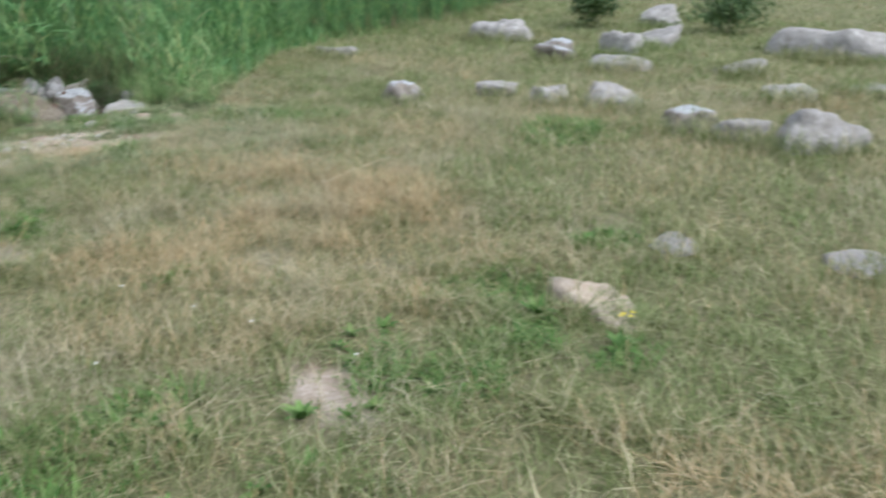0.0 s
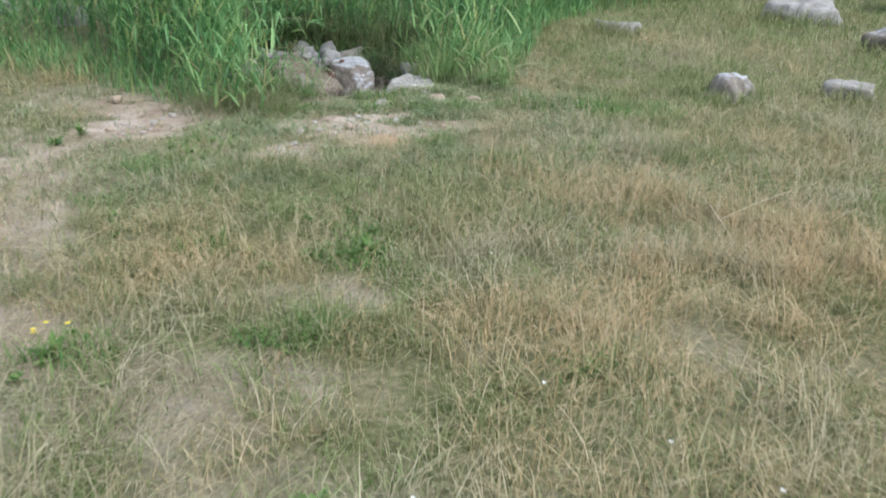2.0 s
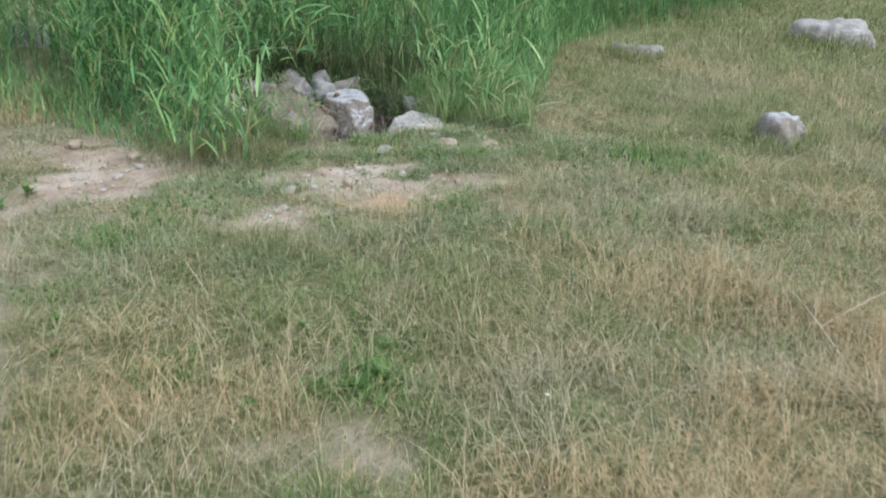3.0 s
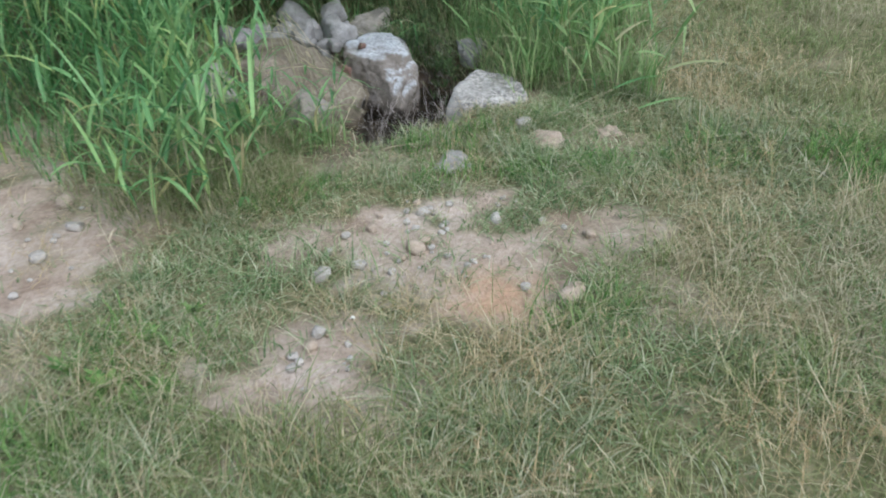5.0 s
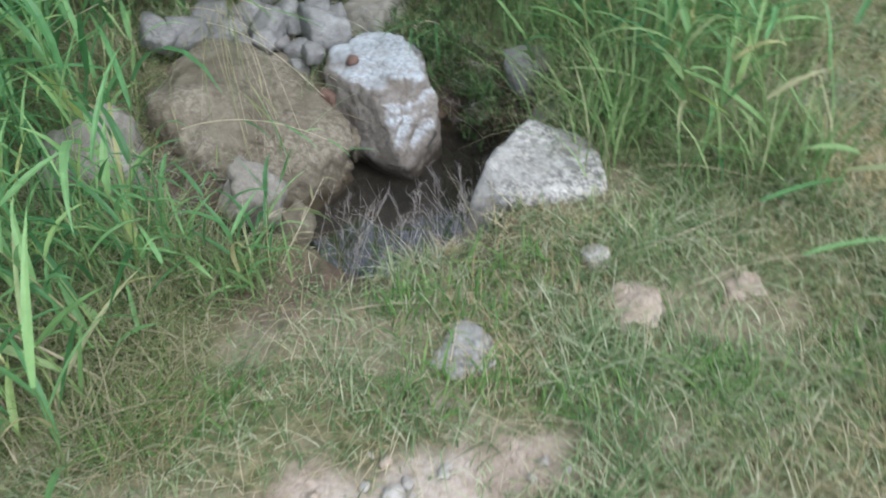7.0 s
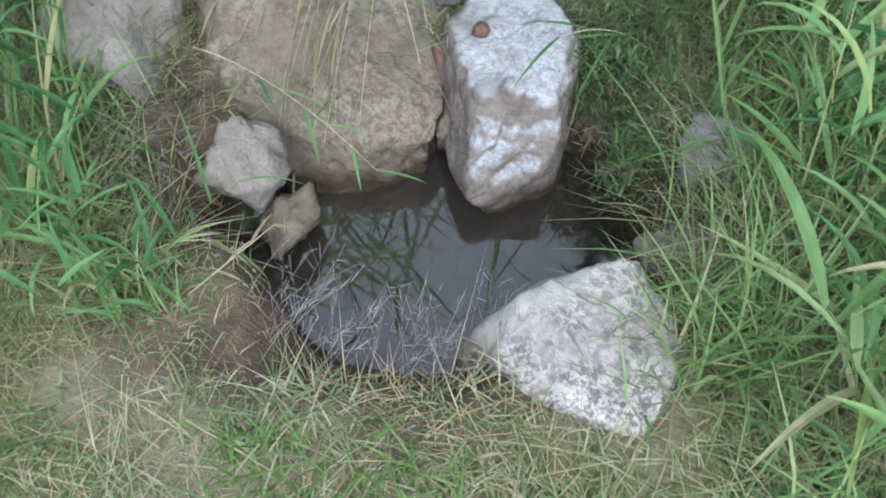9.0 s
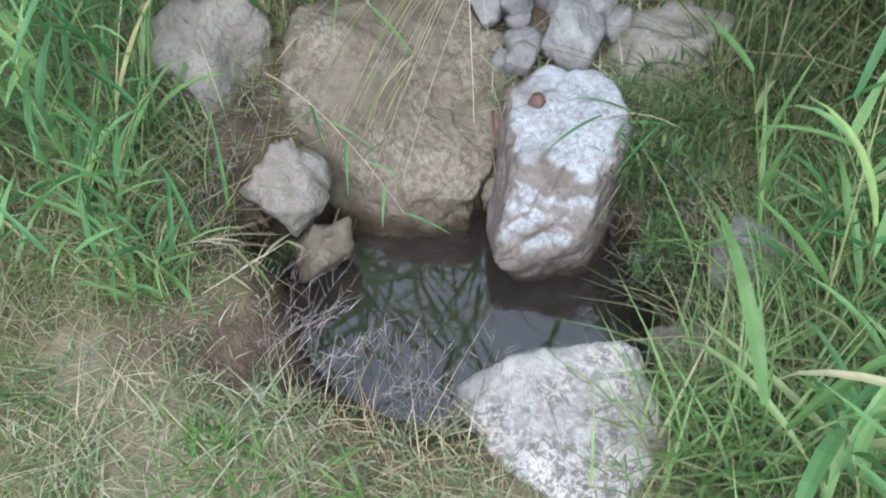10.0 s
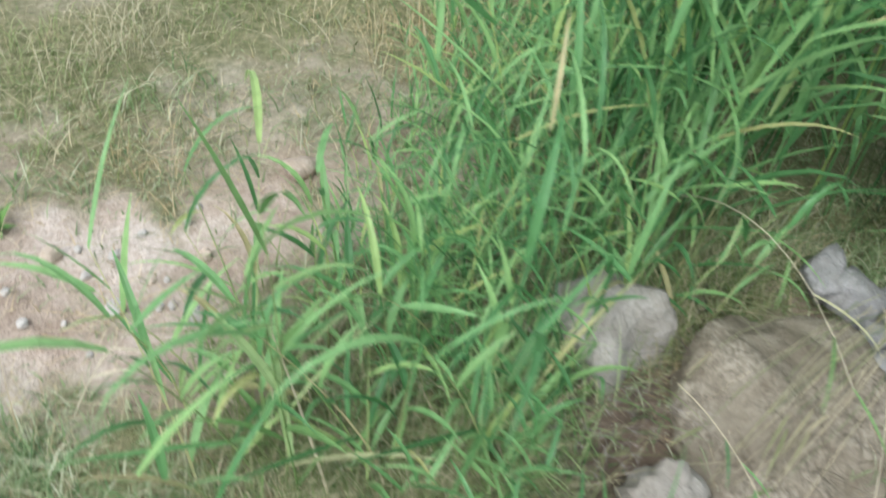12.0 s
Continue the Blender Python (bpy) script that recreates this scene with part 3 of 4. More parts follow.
ROW = [(2.92, 2.95, 0.46, 0.3, 0.28, 30), (3.82, 2.8, 0.36, 0.3, 0.2, -40), (4.02, 2.25, 0.36, 0.3, 0.22, 0), (4.35, 1.75, 0.5, 0.34, 0.24, -25), (4.38, 0.82, 0.46, 0.34, 0.28, 0), (4.56, 0.42, 0.5, 0.34, 0.26, 10), (4.8, -0.05, 0.58, 0.4, 0.34, -25), (5.55, 6.1, 0.95, 0.45, 0.42, -50),
       (5.4, 4.4, 0.5, 0.36, 0.34, -50), (6.1, 4.15, 0.55, 0.4, 0.4, -60), (5.6, 3.4, 0.8, 0.5, 0.2, -60), (6.4, 2.5, 0.5, 0.35, 0.2, -25)]
ROW += [(8.35, 6.3, 0.6, 0.4, 0.42, -60), (8.3, 3.1, 1.5, 0.6, 0.55, -48), (5.8, 1.25, 0.55, 0.35, 0.14, -55), (6.7, 1.15, 0.5, 0.4, 0.14, -60), (3.16, 5.7, 0.5, 0.3, 0.2, -50), (6.9, 4.6, 0.7, 0.5, 0.25, -50), (-2.4, 6.75, 0.35, 0.3, 0.3, 0), (-3.3, 7.6, 0.5, 0.35, 0.25, 10)]
for k, (x, y, dx, dy, dz, turn) in enumerate(ROW):
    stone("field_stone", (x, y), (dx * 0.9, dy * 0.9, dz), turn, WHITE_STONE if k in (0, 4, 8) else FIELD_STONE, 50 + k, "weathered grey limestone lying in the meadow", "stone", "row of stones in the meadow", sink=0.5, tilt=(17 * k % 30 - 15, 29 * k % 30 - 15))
stone("flat_stone", (2.02, -1.62), (0.56, 0.26, 0.12), -68, SAND_STONE, 90, "flat sandy orange stone sunk in the grass", "stone", sink=0.72)
stone("flat_stone", (2.68, -1.2), (0.24, 0.2, 0.1), 0, FIELD_STONE, 91, "flat grey stone sunk in the grass", "stone", sink=0.62)
stone("flat_stone", (3.35, -1.72), (0.4, 0.26, 0.12), 0, FIELD_STONE, 92, "flat grey stone sunk in the grass", "stone", sink=0.62)


# ------------------------------------------------------------ reeds
def reed_leaf(az, rise, length, width, droop):
    """One reed leaf from the origin: a folded lance that arches over. Vertices and triangles."""
    segs = 6
    d, side = np.array([math.cos(az), math.sin(az), 0]), np.array([-math.sin(az), math.cos(az), 0])
    p, ang = np.zeros(3), rise
    verts, tris = [], []
    for k in range(segs + 1):
        t = k / segs
        w = width * 0.5 * (0.45 + 0.55 * min(t * 4, 1)) * (1 - t**2.2) + 0.0004
        lift = np.array([0, 0, w * 0.35])
        verts += [p - side * w + lift, p, p + side * w + lift]
        p = p + (d * math.cos(ang) + np.array([0, 0, math.sin(ang)])) * length / segs
        ang -= droop / segs * (0.5 + t)
        if k:
            a = 3 * (k - 1)
            tris += [(a, a + 1, a + 4), (a, a + 4, a + 3), (a + 1, a + 2, a + 5), (a + 1, a + 5, a + 4)]
    return np.array(verts), np.array(tris)


def reed_stem(high, lean, az, radius):
    """A thin tapering three-sided stalk. Vertices, triangles and its middle line."""
    rows, segs = [], 5
    line = [np.array([math.cos(az) * lean * high * (k / segs) ** 1.6, math.sin(az) * lean * high * (k / segs) ** 1.6, high * k / segs * (1 - 0.15 * lean * k / segs)]) for k in range(segs + 1)]
    for k, p in enumerate(line):
        r = radius * (1 - 0.75 * k / segs)
        rows += [p + np.array([math.cos(a), math.sin(a), 0]) * r for a in (0, 2.094, 4.189)]
    tris = []
    for k in range(segs):
        for j in range(3):
            a, b = 3 * k + j, 3 * k + (j + 1) % 3
            tris += [(a, b, b + 3), (a, b + 3, a + 3)]
    return np.array(rows), np.array(tris), np.array(line)


def reed_pieces(rnd, high, broad=1.0):
    """The stem and the leaves of one reed plant, each as vertices and triangles."""
    az, lean = rnd.uniform(0, math.tau), abs(rnd.normal(0, 0.2))
    sv, st, line = reed_stem(high, lean, az, 0.0035)
    leaves = []
    count = max(6, int(high / 0.075))
    turn = rnd.uniform(0, math.tau)
    for k in range(count):
        t = 0.15 + 0.85 * k / (count - 1)
        at = np.array([np.interp(t * (len(line) - 1), range(len(line)), line[:, c]) for c in range(3)])
        v, f = reed_leaf(turn + math.pi * k + rnd.normal(0, 0.6), rnd.uniform(0.55, 1.3), rnd.uniform(0.17, 0.38) * (0.65 + 0.35 * min(high, 1)), rnd.uniform(0.009, 0.019) * broad, rnd.uniform(0.1, 1.3) if rnd.rand() < 0.75 else rnd.uniform(1.3, 2.4))
        leaves.append((v + at, f))
    return (sv, st), leaves


def build_reed_bed():
    rnd = np.random.RandomState(5)
    kinds = []
    for k in range(30):
        s, l = reed_pieces(rnd, rnd.uniform(0.7, 1.25))
        kinds.append(joined([s] + l))
    x, y = rnd.uniform(-6, 9, 15000), rnd.uniform(2.8, 12, 15000)
    deep = y - belt(x) + 0.15 * flat_noise(x, y, 2.5, 71)
    keep = (deep > 0) & (deep < 3.2) & (rnd.rand(len(x)) < np.where(deep < 1.2, 1.0, 0.35)) & ((flat_noise(x, y, 1.6, 72) > -0.28) | (np.abs(x - 0.3) < 1.3))
    keep &= ~((x > -0.6) & (x < 0.3) & (y < 4.8) & (y > 3.5))
    x, y, deep = x[keep], y[keep], deep[keep]
    z = ground_z(x, y)
    pieces = []
    for i in range(len(x)):
        v, t = kinds[rnd.randint(30)]
        s = (0.5 + 0.95 * min(deep[i] / 1.0, 1)) * rnd.uniform(0.75, 1.15) * (0.7 if x[i] < -1.6 or 0.7 < x[i] < 1.6 else 1.0)
        a = rnd.uniform(0, math.tau)
        m = np.array([[math.cos(a), -math.sin(a), 0], [math.sin(a), math.cos(a), 0], [0, 0, 1]]) * s
        pieces.append((v @ m.T + (x[i], y[i], z[i]), t))
    v, t = joined(pieces)
    tagged(new("reed_bed", tri_mesh("reed_bed", v, t, REED_LEAF)), "dense green reeds with arching blades behind the pool", "reeds", kind="stuff")


build_reed_bed()


# the reeds that stand singly in front of the belt: x, y, height, turn, lean towards x and y in degrees
def reed_plant(seed, high, label, leafy=REED_LEAF):
    rnd = np.random.RandomState(seed)
    stem, leaves = reed_pieces(rnd, high, 1.1)
    ob = new("reed_plant")
    tagged(ob, label, "reed", "reeds round the pool")
    child = tagged(new("stem", tri_mesh("stem", *stem, REED_STEM)), "pale green reed stem")
    child.parent = ob
    for v, t in leaves:
        child = new("leaf", tri_mesh("leaf", v, t, leafy))
        child.parent = ob
    return ob


def lone_reeds():
    rnd = np.random.RandomState(17)
    kinds = [reed_plant(400 + k, h, "yellowish green reed with narrow leaves by the pool" if k % 3 == 1 else "green reed with arching leaves by the pool", LIGHT_BLADE if k % 3 == 1 else REED_LEAF)
             for k, h in enumerate((0.4, 0.48, 0.55, 0.5, 0.7, 0.6, 0.45, 0.58, 0.36, 0.42))]
    spots = []
    for cx, cy, rx, ry, count in ((-0.7, 2.86, 0.24, 0.16, 14), (-0.46, 3.1, 0.18, 0.14, 7), (-0.86, 3.22, 0.2, 0.14, 9), (-0.5, 3.45, 0.14, 0.12, 5), (-0.2, 3.2, 0.07, 0.06, 5), (-0.36, 3.3, 0.12, 0.1, 6), (-0.66, 4.0, 0.14, 0.2, 7),
                                  (1.1, 3.74, 0.16, 0.18, 9), (0.8, 4.05, 0.14, 0.14, 9), (1.22, 3.38, 0.12, 0.14, 4), (1.1, 3.95, 0.2, 0.2, 9), (-0.42, 4.78, 0.25, 0.12, 10), (1.0, 3.5, 0.05, 0.05, 2)):
        for _ in range(count):
            a, r = rnd.uniform(0, math.tau), math.sqrt(rnd.rand())
            spots.append((cx + rx * r * math.cos(a), cy + ry * r * math.sin(a)))
    for k, (x, y) in enumerate(spots):
        m = pose(x, y, float(ground_z(x, y)[0]) - 0.01, rnd.normal(0, 9), rnd.normal(0, 9), rnd.uniform(0, 360))
        if -0.45 < x < 0 and y < 3.45:
            m = m @ Matrix.Scale(0.65, 4)
        if k < len(kinds):
            kinds[k].matrix_basis = m
        else:
            pick = rnd.randint(len(kinds))
            copy_thing(kinds[pick - 1 if x < 0 and pick % 3 == 1 else pick], m).scale = m.to_scale()


lone_reeds()


def overhanging_reeds():
    """Tall reeds behind the heap of stones that lean forwards over the pool."""
    rnd = np.random.RandomState(23)
    first = None
    for k, (x, y) in enumerate([(-0.32, 4.86), (-0.18, 4.95), (-0.02, 4.9), (0.1, 5.0), (-0.5, 4.86), (-0.26, 4.9), (-0.1, 4.84), (-0.75, 4.1)]):
        lean = rnd.uniform(27, 44)
        m = pose(x, y, float(ground_z(x, y)[0]) - 0.02, 0, 0, rnd.normal(0, 14)) @ pose(0, 0, 0, lean, 0, 0) @ pose(0, 0, 0, 0, 0, rnd.uniform(0, 360))
        if first is None:
            first = reed_plant(431, 1.45, "tall green reed leaning forwards over the pool")
            first.matrix_basis = m
        else:
            copy_thing(first, m)


overhanging_reeds()


# ------------------------------------------------------------ grass
def build_grass(name, seed, zones, high, wide, bend, material, label, chance, segs=3, clumps=0.5, gaps=0.0):
    """Grass blades over the given zones (x0, x1, y0, y1, blades a square metre)."""
    rnd = np.random.RandomState(seed)
    pieces = []
    for x0, x1, y0, y1, density in zones:
        count = int((x1 - x0) * (y1 - y0) * density)
        loose = 0.09 * min(x1 - x0, y1 - y0)
        x, y = rnd.uniform(x0, x1, count) + rnd.normal(0, loose, count), rnd.uniform(y0, y1, count) + rnd.normal(0, loose, count)
        keep = rnd.rand(count) < chance(x, y) * (1 - gaps + gaps * smooth(-0.4, 0.15, flat_noise(x, y, 4.2, 83)))
        x, y = x[keep], y[keep]
        n = len(x)
        clump = 0.8 + clumps * flat_noise(x, y, 6.0, seed + 1, 2)
        h = rnd.uniform(*high, n) * np.clip(clump, 0.35, 1.6)
        pieces.append(blades(x, y, ground_z(x, y) - 0.004, h, rnd.uniform(*wide, n) * (0.75 + 0.11 * np.hypot(x, y - 2.8)), rnd.uniform(0, math.tau, n), rnd.uniform(*bend, n), segs))
    v, t = joined(pieces)
    tagged(new(name, tri_mesh(name, v, t, material)), label, "grass", kind="stuff")


POOL_SIDE = [(-1.7, 1.7, 1.4, 4.6, 11500)]
MEADOW = [(-2.8, 2.6, -3.0, 1.4, 8500), (-1.9, 2.2, 1.4, 2.15, 4500), (0.75, 2.2, 2.1, 3.3, 2600), (1.7, 3.4, 1.4, 6, 3500), (-3.4, -1.7, 1.4, 5.5, 3000)]
AWAY = [(2.6, 9, -4, 1.4, 1000), (3.4, 10, 1.4, 9.5, 750), (-6.5, -3.4, 0, 10, 500), (-3.4, -1.5, 5.5, 9, 500), (9, 18, 1, 18, 120), (3, 9, 9.5, 18, 130),
        (-8, -2.8, -7, 1.4, 350), (-2.8, 2.6, -7, -3.0, 1100), (-4.8, -2.8, -3.6, 1.4, 1100), (2.6, 9, -8, -4, 350)]


def dryness(x, y):
    """Share of dry grass: high in the open meadow, low near the pool and by the flat stones."""
    d = 0.46 + 0.55 * flat_noise(x, y, 0.9, 40) + 0.5 * flat_noise(x, y, 2.6, 41)
    d = d - 0.3 * smooth(1.6, 2.6, y) * (x > -1)
    d = d + 0.5 * np.exp(-(((x - 1.3) / 0.8) ** 2 + ((y - 0.1) / 1.1) ** 2)) - 0.5 * np.exp(-(((x - 1.5) / 0.9) ** 2 + ((y + 1.8) / 0.7) ** 2))
    d = d + 0.18 * np.exp(-(((x - 0.9) / 0.6) ** 2 + ((y - 2.2) / 0.8) ** 2))
    d = d - 0.4 * np.exp(-(((x + 0.9) / 0.45) ** 2 + ((y - 2.1) / 0.4) ** 2))
    d = d - 0.2 * smooth(2.5, 3.0, y) * (x > -1.2) - 0.3 * (1 - smooth(-1.9, -0.9, y)) * (x < 1.4) + 0.12 * smooth(0.6, 1.2, x) * (y > 0)
    return np.clip(d - 0.12 * smooth(3.5, 6, x), 0.04, 0.95)


def open_ground(x, y):
    return (1 - 0.9 * bare(x, y)) * smooth(1.12, 1.3, pool_reach(x, y) + 0.1 * flat_noise(x, y, 8.0, 6))


def lush(x, y):
    return open_ground(x, y) * (1 - 0.75 * dryness(x, y))


def parched(x, y):
    return open_ground(x, y) * dryness(x, y)


build_grass("meadow_grass", 61, POOL_SIDE, (0.02, 0.09), (0.0026, 0.006), (0.4, 2.0), GREEN_GRASS, "short green turf round the pool", lush, 3, 0.9, 0.5)
build_grass("meadow_grass", 63, MEADOW, (0.03, 0.13), (0.002, 0.0046), (0.3, 1.8), OLIVE_GRASS, "green meadow grass", lush, 2, 0.9, 0.75)
build_grass("meadow_grass", 65, AWAY, (0.05, 0.17), (0.003, 0.007), (0.3, 1.4), OLIVE_GRASS, "green meadow grass between stones", lambda x, y: lush(x, y) * (y < belt(x) + 0.5), 2, 0.8)
build_grass("dry_grass", 62, POOL_SIDE, (0.03, 0.10), (0.0014, 0.003), (0.5, 3.0), DRY_GRASS, "dry straw-coloured grass round the pool", lambda x, y: open_ground(x, y) * np.clip(dryness(x, y), 0.08, 0.28), 3, 0.8, 0.5)
build_grass("dry_grass", 64, MEADOW, (0.06, 0.19), (0.0014, 0.0032), (0.3, 2.0), DRY_GRASS, "dry straw-coloured meadow grass", lambda x, y: parched(x, y) * (0.75 - 0.3 * (y < -0.4)), 3, 0.9, 0.75)
build_grass("dry_grass", 66, AWAY, (0.06, 0.16), (0.002, 0.005), (0.2, 1.5), DRY_GRASS, "dry grass between stones", lambda x, y: parched(x, y) * (y < belt(x) + 0.5), 2, 0.8)


def spot(*ellipses):
    """A chance that is one inside the given ellipses (x, y, rx, ry)."""
    def chance(x, y):
        c = np.zeros(len(x))
        for ex, ey, rx, ry in ellipses:
            c = np.maximum(c, 1 - smooth(0.6, 1.2, np.hypot((x - ex) / rx, (y - ey) / ry) + 0.2 * flat_noise(x, y, 7.0, 33)))
        return c * (pool_reach(x, y) > 1.05)
    return chance


build_grass("sedge", 67, [(-1.5, 1.8, 2.4, 4.9, 5200)], (0.08, 0.24), (0.002, 0.005), (0.3, 1.8), SEDGE, "tall brownish green sedge along the pool bank",
            spot((-0.4, 3.3, 0.22, 0.2), (-0.7, 3.0, 0.4, 0.25), (0.88, 3.95, 0.4, 0.45), (1.25, 4.1, 0.4, 0.4), (0.55, 4.25, 0.3, 0.2), (1.1, 3.6, 0.3, 0.3), (-0.7, 4.0, 0.25, 0.4), (-0.2, 4.75, 0.5, 0.18), (0.5, 4.05, 0.1, 0.12)))
build_grass("young_reeds", 69, [(-1.3, 1.8, 2.7, 4.9, 3000)], (0.12, 0.36), (0.004, 0.009), (0.2, 1.0), LIGHT_BLADE, "light green blades of young reeds round the pool",
            spot((1.0, 3.8, 0.36, 0.42), (1.15, 4.25, 0.5, 0.45), (0.8, 4.2, 0.22, 0.25), (1.2, 3.5, 0.2, 0.25), (-0.5, 3.4, 0.16, 0.2), (-0.24, 3.22, 0.12, 0.08)), 4)
build_grass("thin_reeds", 70, [(-0.7, 1.2, 4.0, 5.6, 2600)], (0.2, 0.6), (0.003, 0.008), (0.2, 1.3), SHADED_THIN_REED, "thin olive reeds and sedge behind the pool, darkened with painted shade",
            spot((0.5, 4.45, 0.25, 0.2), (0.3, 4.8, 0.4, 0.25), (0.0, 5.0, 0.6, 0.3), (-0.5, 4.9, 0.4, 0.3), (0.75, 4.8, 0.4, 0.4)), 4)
build_grass("tall_grass", 72, [(2.2, 9.0, -2.6, 6.6, 1500)], (0.1, 0.26), (0.003, 0.007), (0.2, 1.2), OLIVE_GRASS, "tall green grass growing round the meadow stones",
            spot(*[(x - 0.12, y - 0.12, 0.3 * dx + 0.18, 0.3 * dx + 0.18) for x, y, dx, dy, dz, turn in ROW if x > 2], (2.0, -1.45, 0.25, 0.2), (2.65, -1.3, 0.2, 0.14), (3.3, -1.85, 0.25, 0.16)), 2)
build_grass("undergrowth", 68, [(-3, 3.5, 2.8, 8, 700)], (0.1, 0.35), (0.004, 0.01), (0.2, 1.0), REED_LEAF, "low green blades at the foot of the reeds", lambda x, y: (np.abs(y - belt(x) - 0.35) < 0.5) * (pool_reach(x, y) > 1.3) * ((x < -0.6) | (x > 0.9) | (y > 4.55)))


# ------------------------------------------------------------ stalks, seed heads, weeds
def tube(points, radius, sides=5):
    """A thin round stalk along the points, tapering to its end."""
    pts = [np.array(p, float) for p in points]
    rows, tris = [], []
    for k, p in enumerate(pts):
        d = pts[min(k + 1, len(pts) - 1)] - pts[max(k - 1, 0)]
        d /= np.linalg.norm(d)
        u = np.cross(d, (0.31, 0.2, 0.93))
        u /= np.linalg.norm(u)
        w = np.cross(d, u)
        r = radius * (1 - 0.6 * k / (len(pts) - 1))
        rows += [p + r * (math.cos(a) * u + math.sin(a) * w) for a in np.arange(sides) * math.tau / sides]
        if k:
            for j in range(sides):
                a, b = sides * (k - 1) + j, sides * (k - 1) + (j + 1) % sides
                tris += [(a, b, b + sides), (a, b + sides, a + sides)]
    return np.array(rows), np.array(tris)


def arc(a, b, sag, steps=7):
    a, b = np.array(a, float), np.array(b, float)
    return [a + (b - a) * t + np.array([0, 0, sag * 4 * t * (1 - t)]) for t in np.linspace(0, 1, steps)]


def dry_stalk(a, b, sag, radius, label, leaf=False):
    ob = tagged(new("dry_stalk", tri_mesh("dry_stalk", *tube(arc(a, b, sag), radius), STRAW, True)), label, "stalk", "dry stalks")
    if leaf:
        d = np.array(b) - np.array(a)
        v, t = reed_leaf(math.atan2(d[1], d[0]), 0.25, 0.24, 0.017, 0.6)
        child = tagged(new("leaf", tri_mesh("leaf", v + np.array(b), t, REED_LEAF)), "green reed leaf at the tip of the stalk")
        child.parent = ob


def sprig(a, b, sag, count, length, material, label):
    """A thin arching stem with small leaves that hang from it."""
    rnd = np.random.RandomState(int(abs(a[0]) * 1000))
    line = arc(a, b, sag, 9)
    ob = tagged(new("sprig", tri_mesh("sprig", *tube(line, 0.0018, 4), STRAW, True)), label, "sprig", "sprigs over the water")
    d = np.array(b) - np.array(a)
    for k in range(count):
        at = line[int(3 + 5 * k / max(count - 1, 1))]
        v, t = reed_leaf(math.atan2(d[1], d[0]) + (0.6 if k % 2 else -0.6) + rnd.normal(0, 0.2), rnd.uniform(-0.5, 0.3), length * rnd.uniform(0.7, 1.2), 0.0065, rnd.uniform(0.5, 1.2))
        child = new("leaf", tri_mesh("leaf", v + at, t, material))
        child.parent = ob


DRY = "bleached dry reed stalk lying over the grass"
dry_stalk((0.70, 3.13, 0.03), (1.02, 3.16, 0.12), 0.0, 0.0022, DRY, True)
dry_stalk((0.89, 3.42, 0.05), (1.08, 3.24, 0.10), 0.02, 0.0018, DRY)
dry_stalk((0.80, 3.0, 0.03), (1.05, 2.99, 0.1), 0.02, 0.0018, DRY, True)
dry_stalk((-0.50, 2.95, 0.05), (-0.70, 2.93, 0.33), 0.02, 0.004, "bent bleached reed stalk leaning among green reeds")
dry_stalk((-0.68, 2.9, 0.0), (-0.70, 2.93, 0.33), 0.0, 0.003, "bent bleached reed stalk leaning among green reeds")
dry_stalk((0.02, 3.07, 0.03), (0.2, 3.06, 0.03), 0.01, 0.0025, DRY)
dry_stalk((-0.33, 4.35, 0.1), (0.02, 3.95, 0.03), 0.05, 0.002, "grey dead stem lying between the boulders")
dry_stalk((-0.40, 4.42, 0.12), (-0.10, 4.15, 0.08), 0.05, 0.002, "grey dead stem lying between the boulders")
dry_stalk((1.4, 0.2, 0.02), (1.45, 0.62, 0.1), 0.01, 0.004, "grey twig lying in the dry grass")
dry_stalk((1.43, 0.42, 0.06), (1.9, 0.58, 0.12), 0.01, 0.003, "grey twig lying in the dry grass")
sprig((-0.93, 2.55, 0.0), (-1.0, 2.70, 0.12), 0.03, 4, 0.14, STRAW, "pale drooping reed sprig beside bare earth")
sprig((-0.13, 3.27, 0.0), (0.0, 3.42, 0.14), 0.0, 5, 0.07, SEDGE, "dry yellow reed sprig leaning over the water")
sprig((-0.24, 3.28, 0.03), (-0.1, 3.36, 0.1), 0.03, 3, 0.08, SEDGE, "dry yellow reed sprig leaning over the water")
sprig((-0.36, 3.70, 0.14), (0.07, 3.66, 0.04), 0.06, 6, 0.11, REED_LEAF, "thin green reed sprig hanging over the big boulder")
sprig((-0.8, 4.05, 0.2), (-0.08, 3.77, 0.42), 0.12, 6, 0.17, LIGHT_BLADE, "yellowish green reed sprig arching over the big boulder")
sprig((0.47, 4.22, 0.0), (0.30, 4.0, 0.2), 0.05, 4, 0.16, REED_LEAF, "thin green reed sprig hanging over the pale boulder")


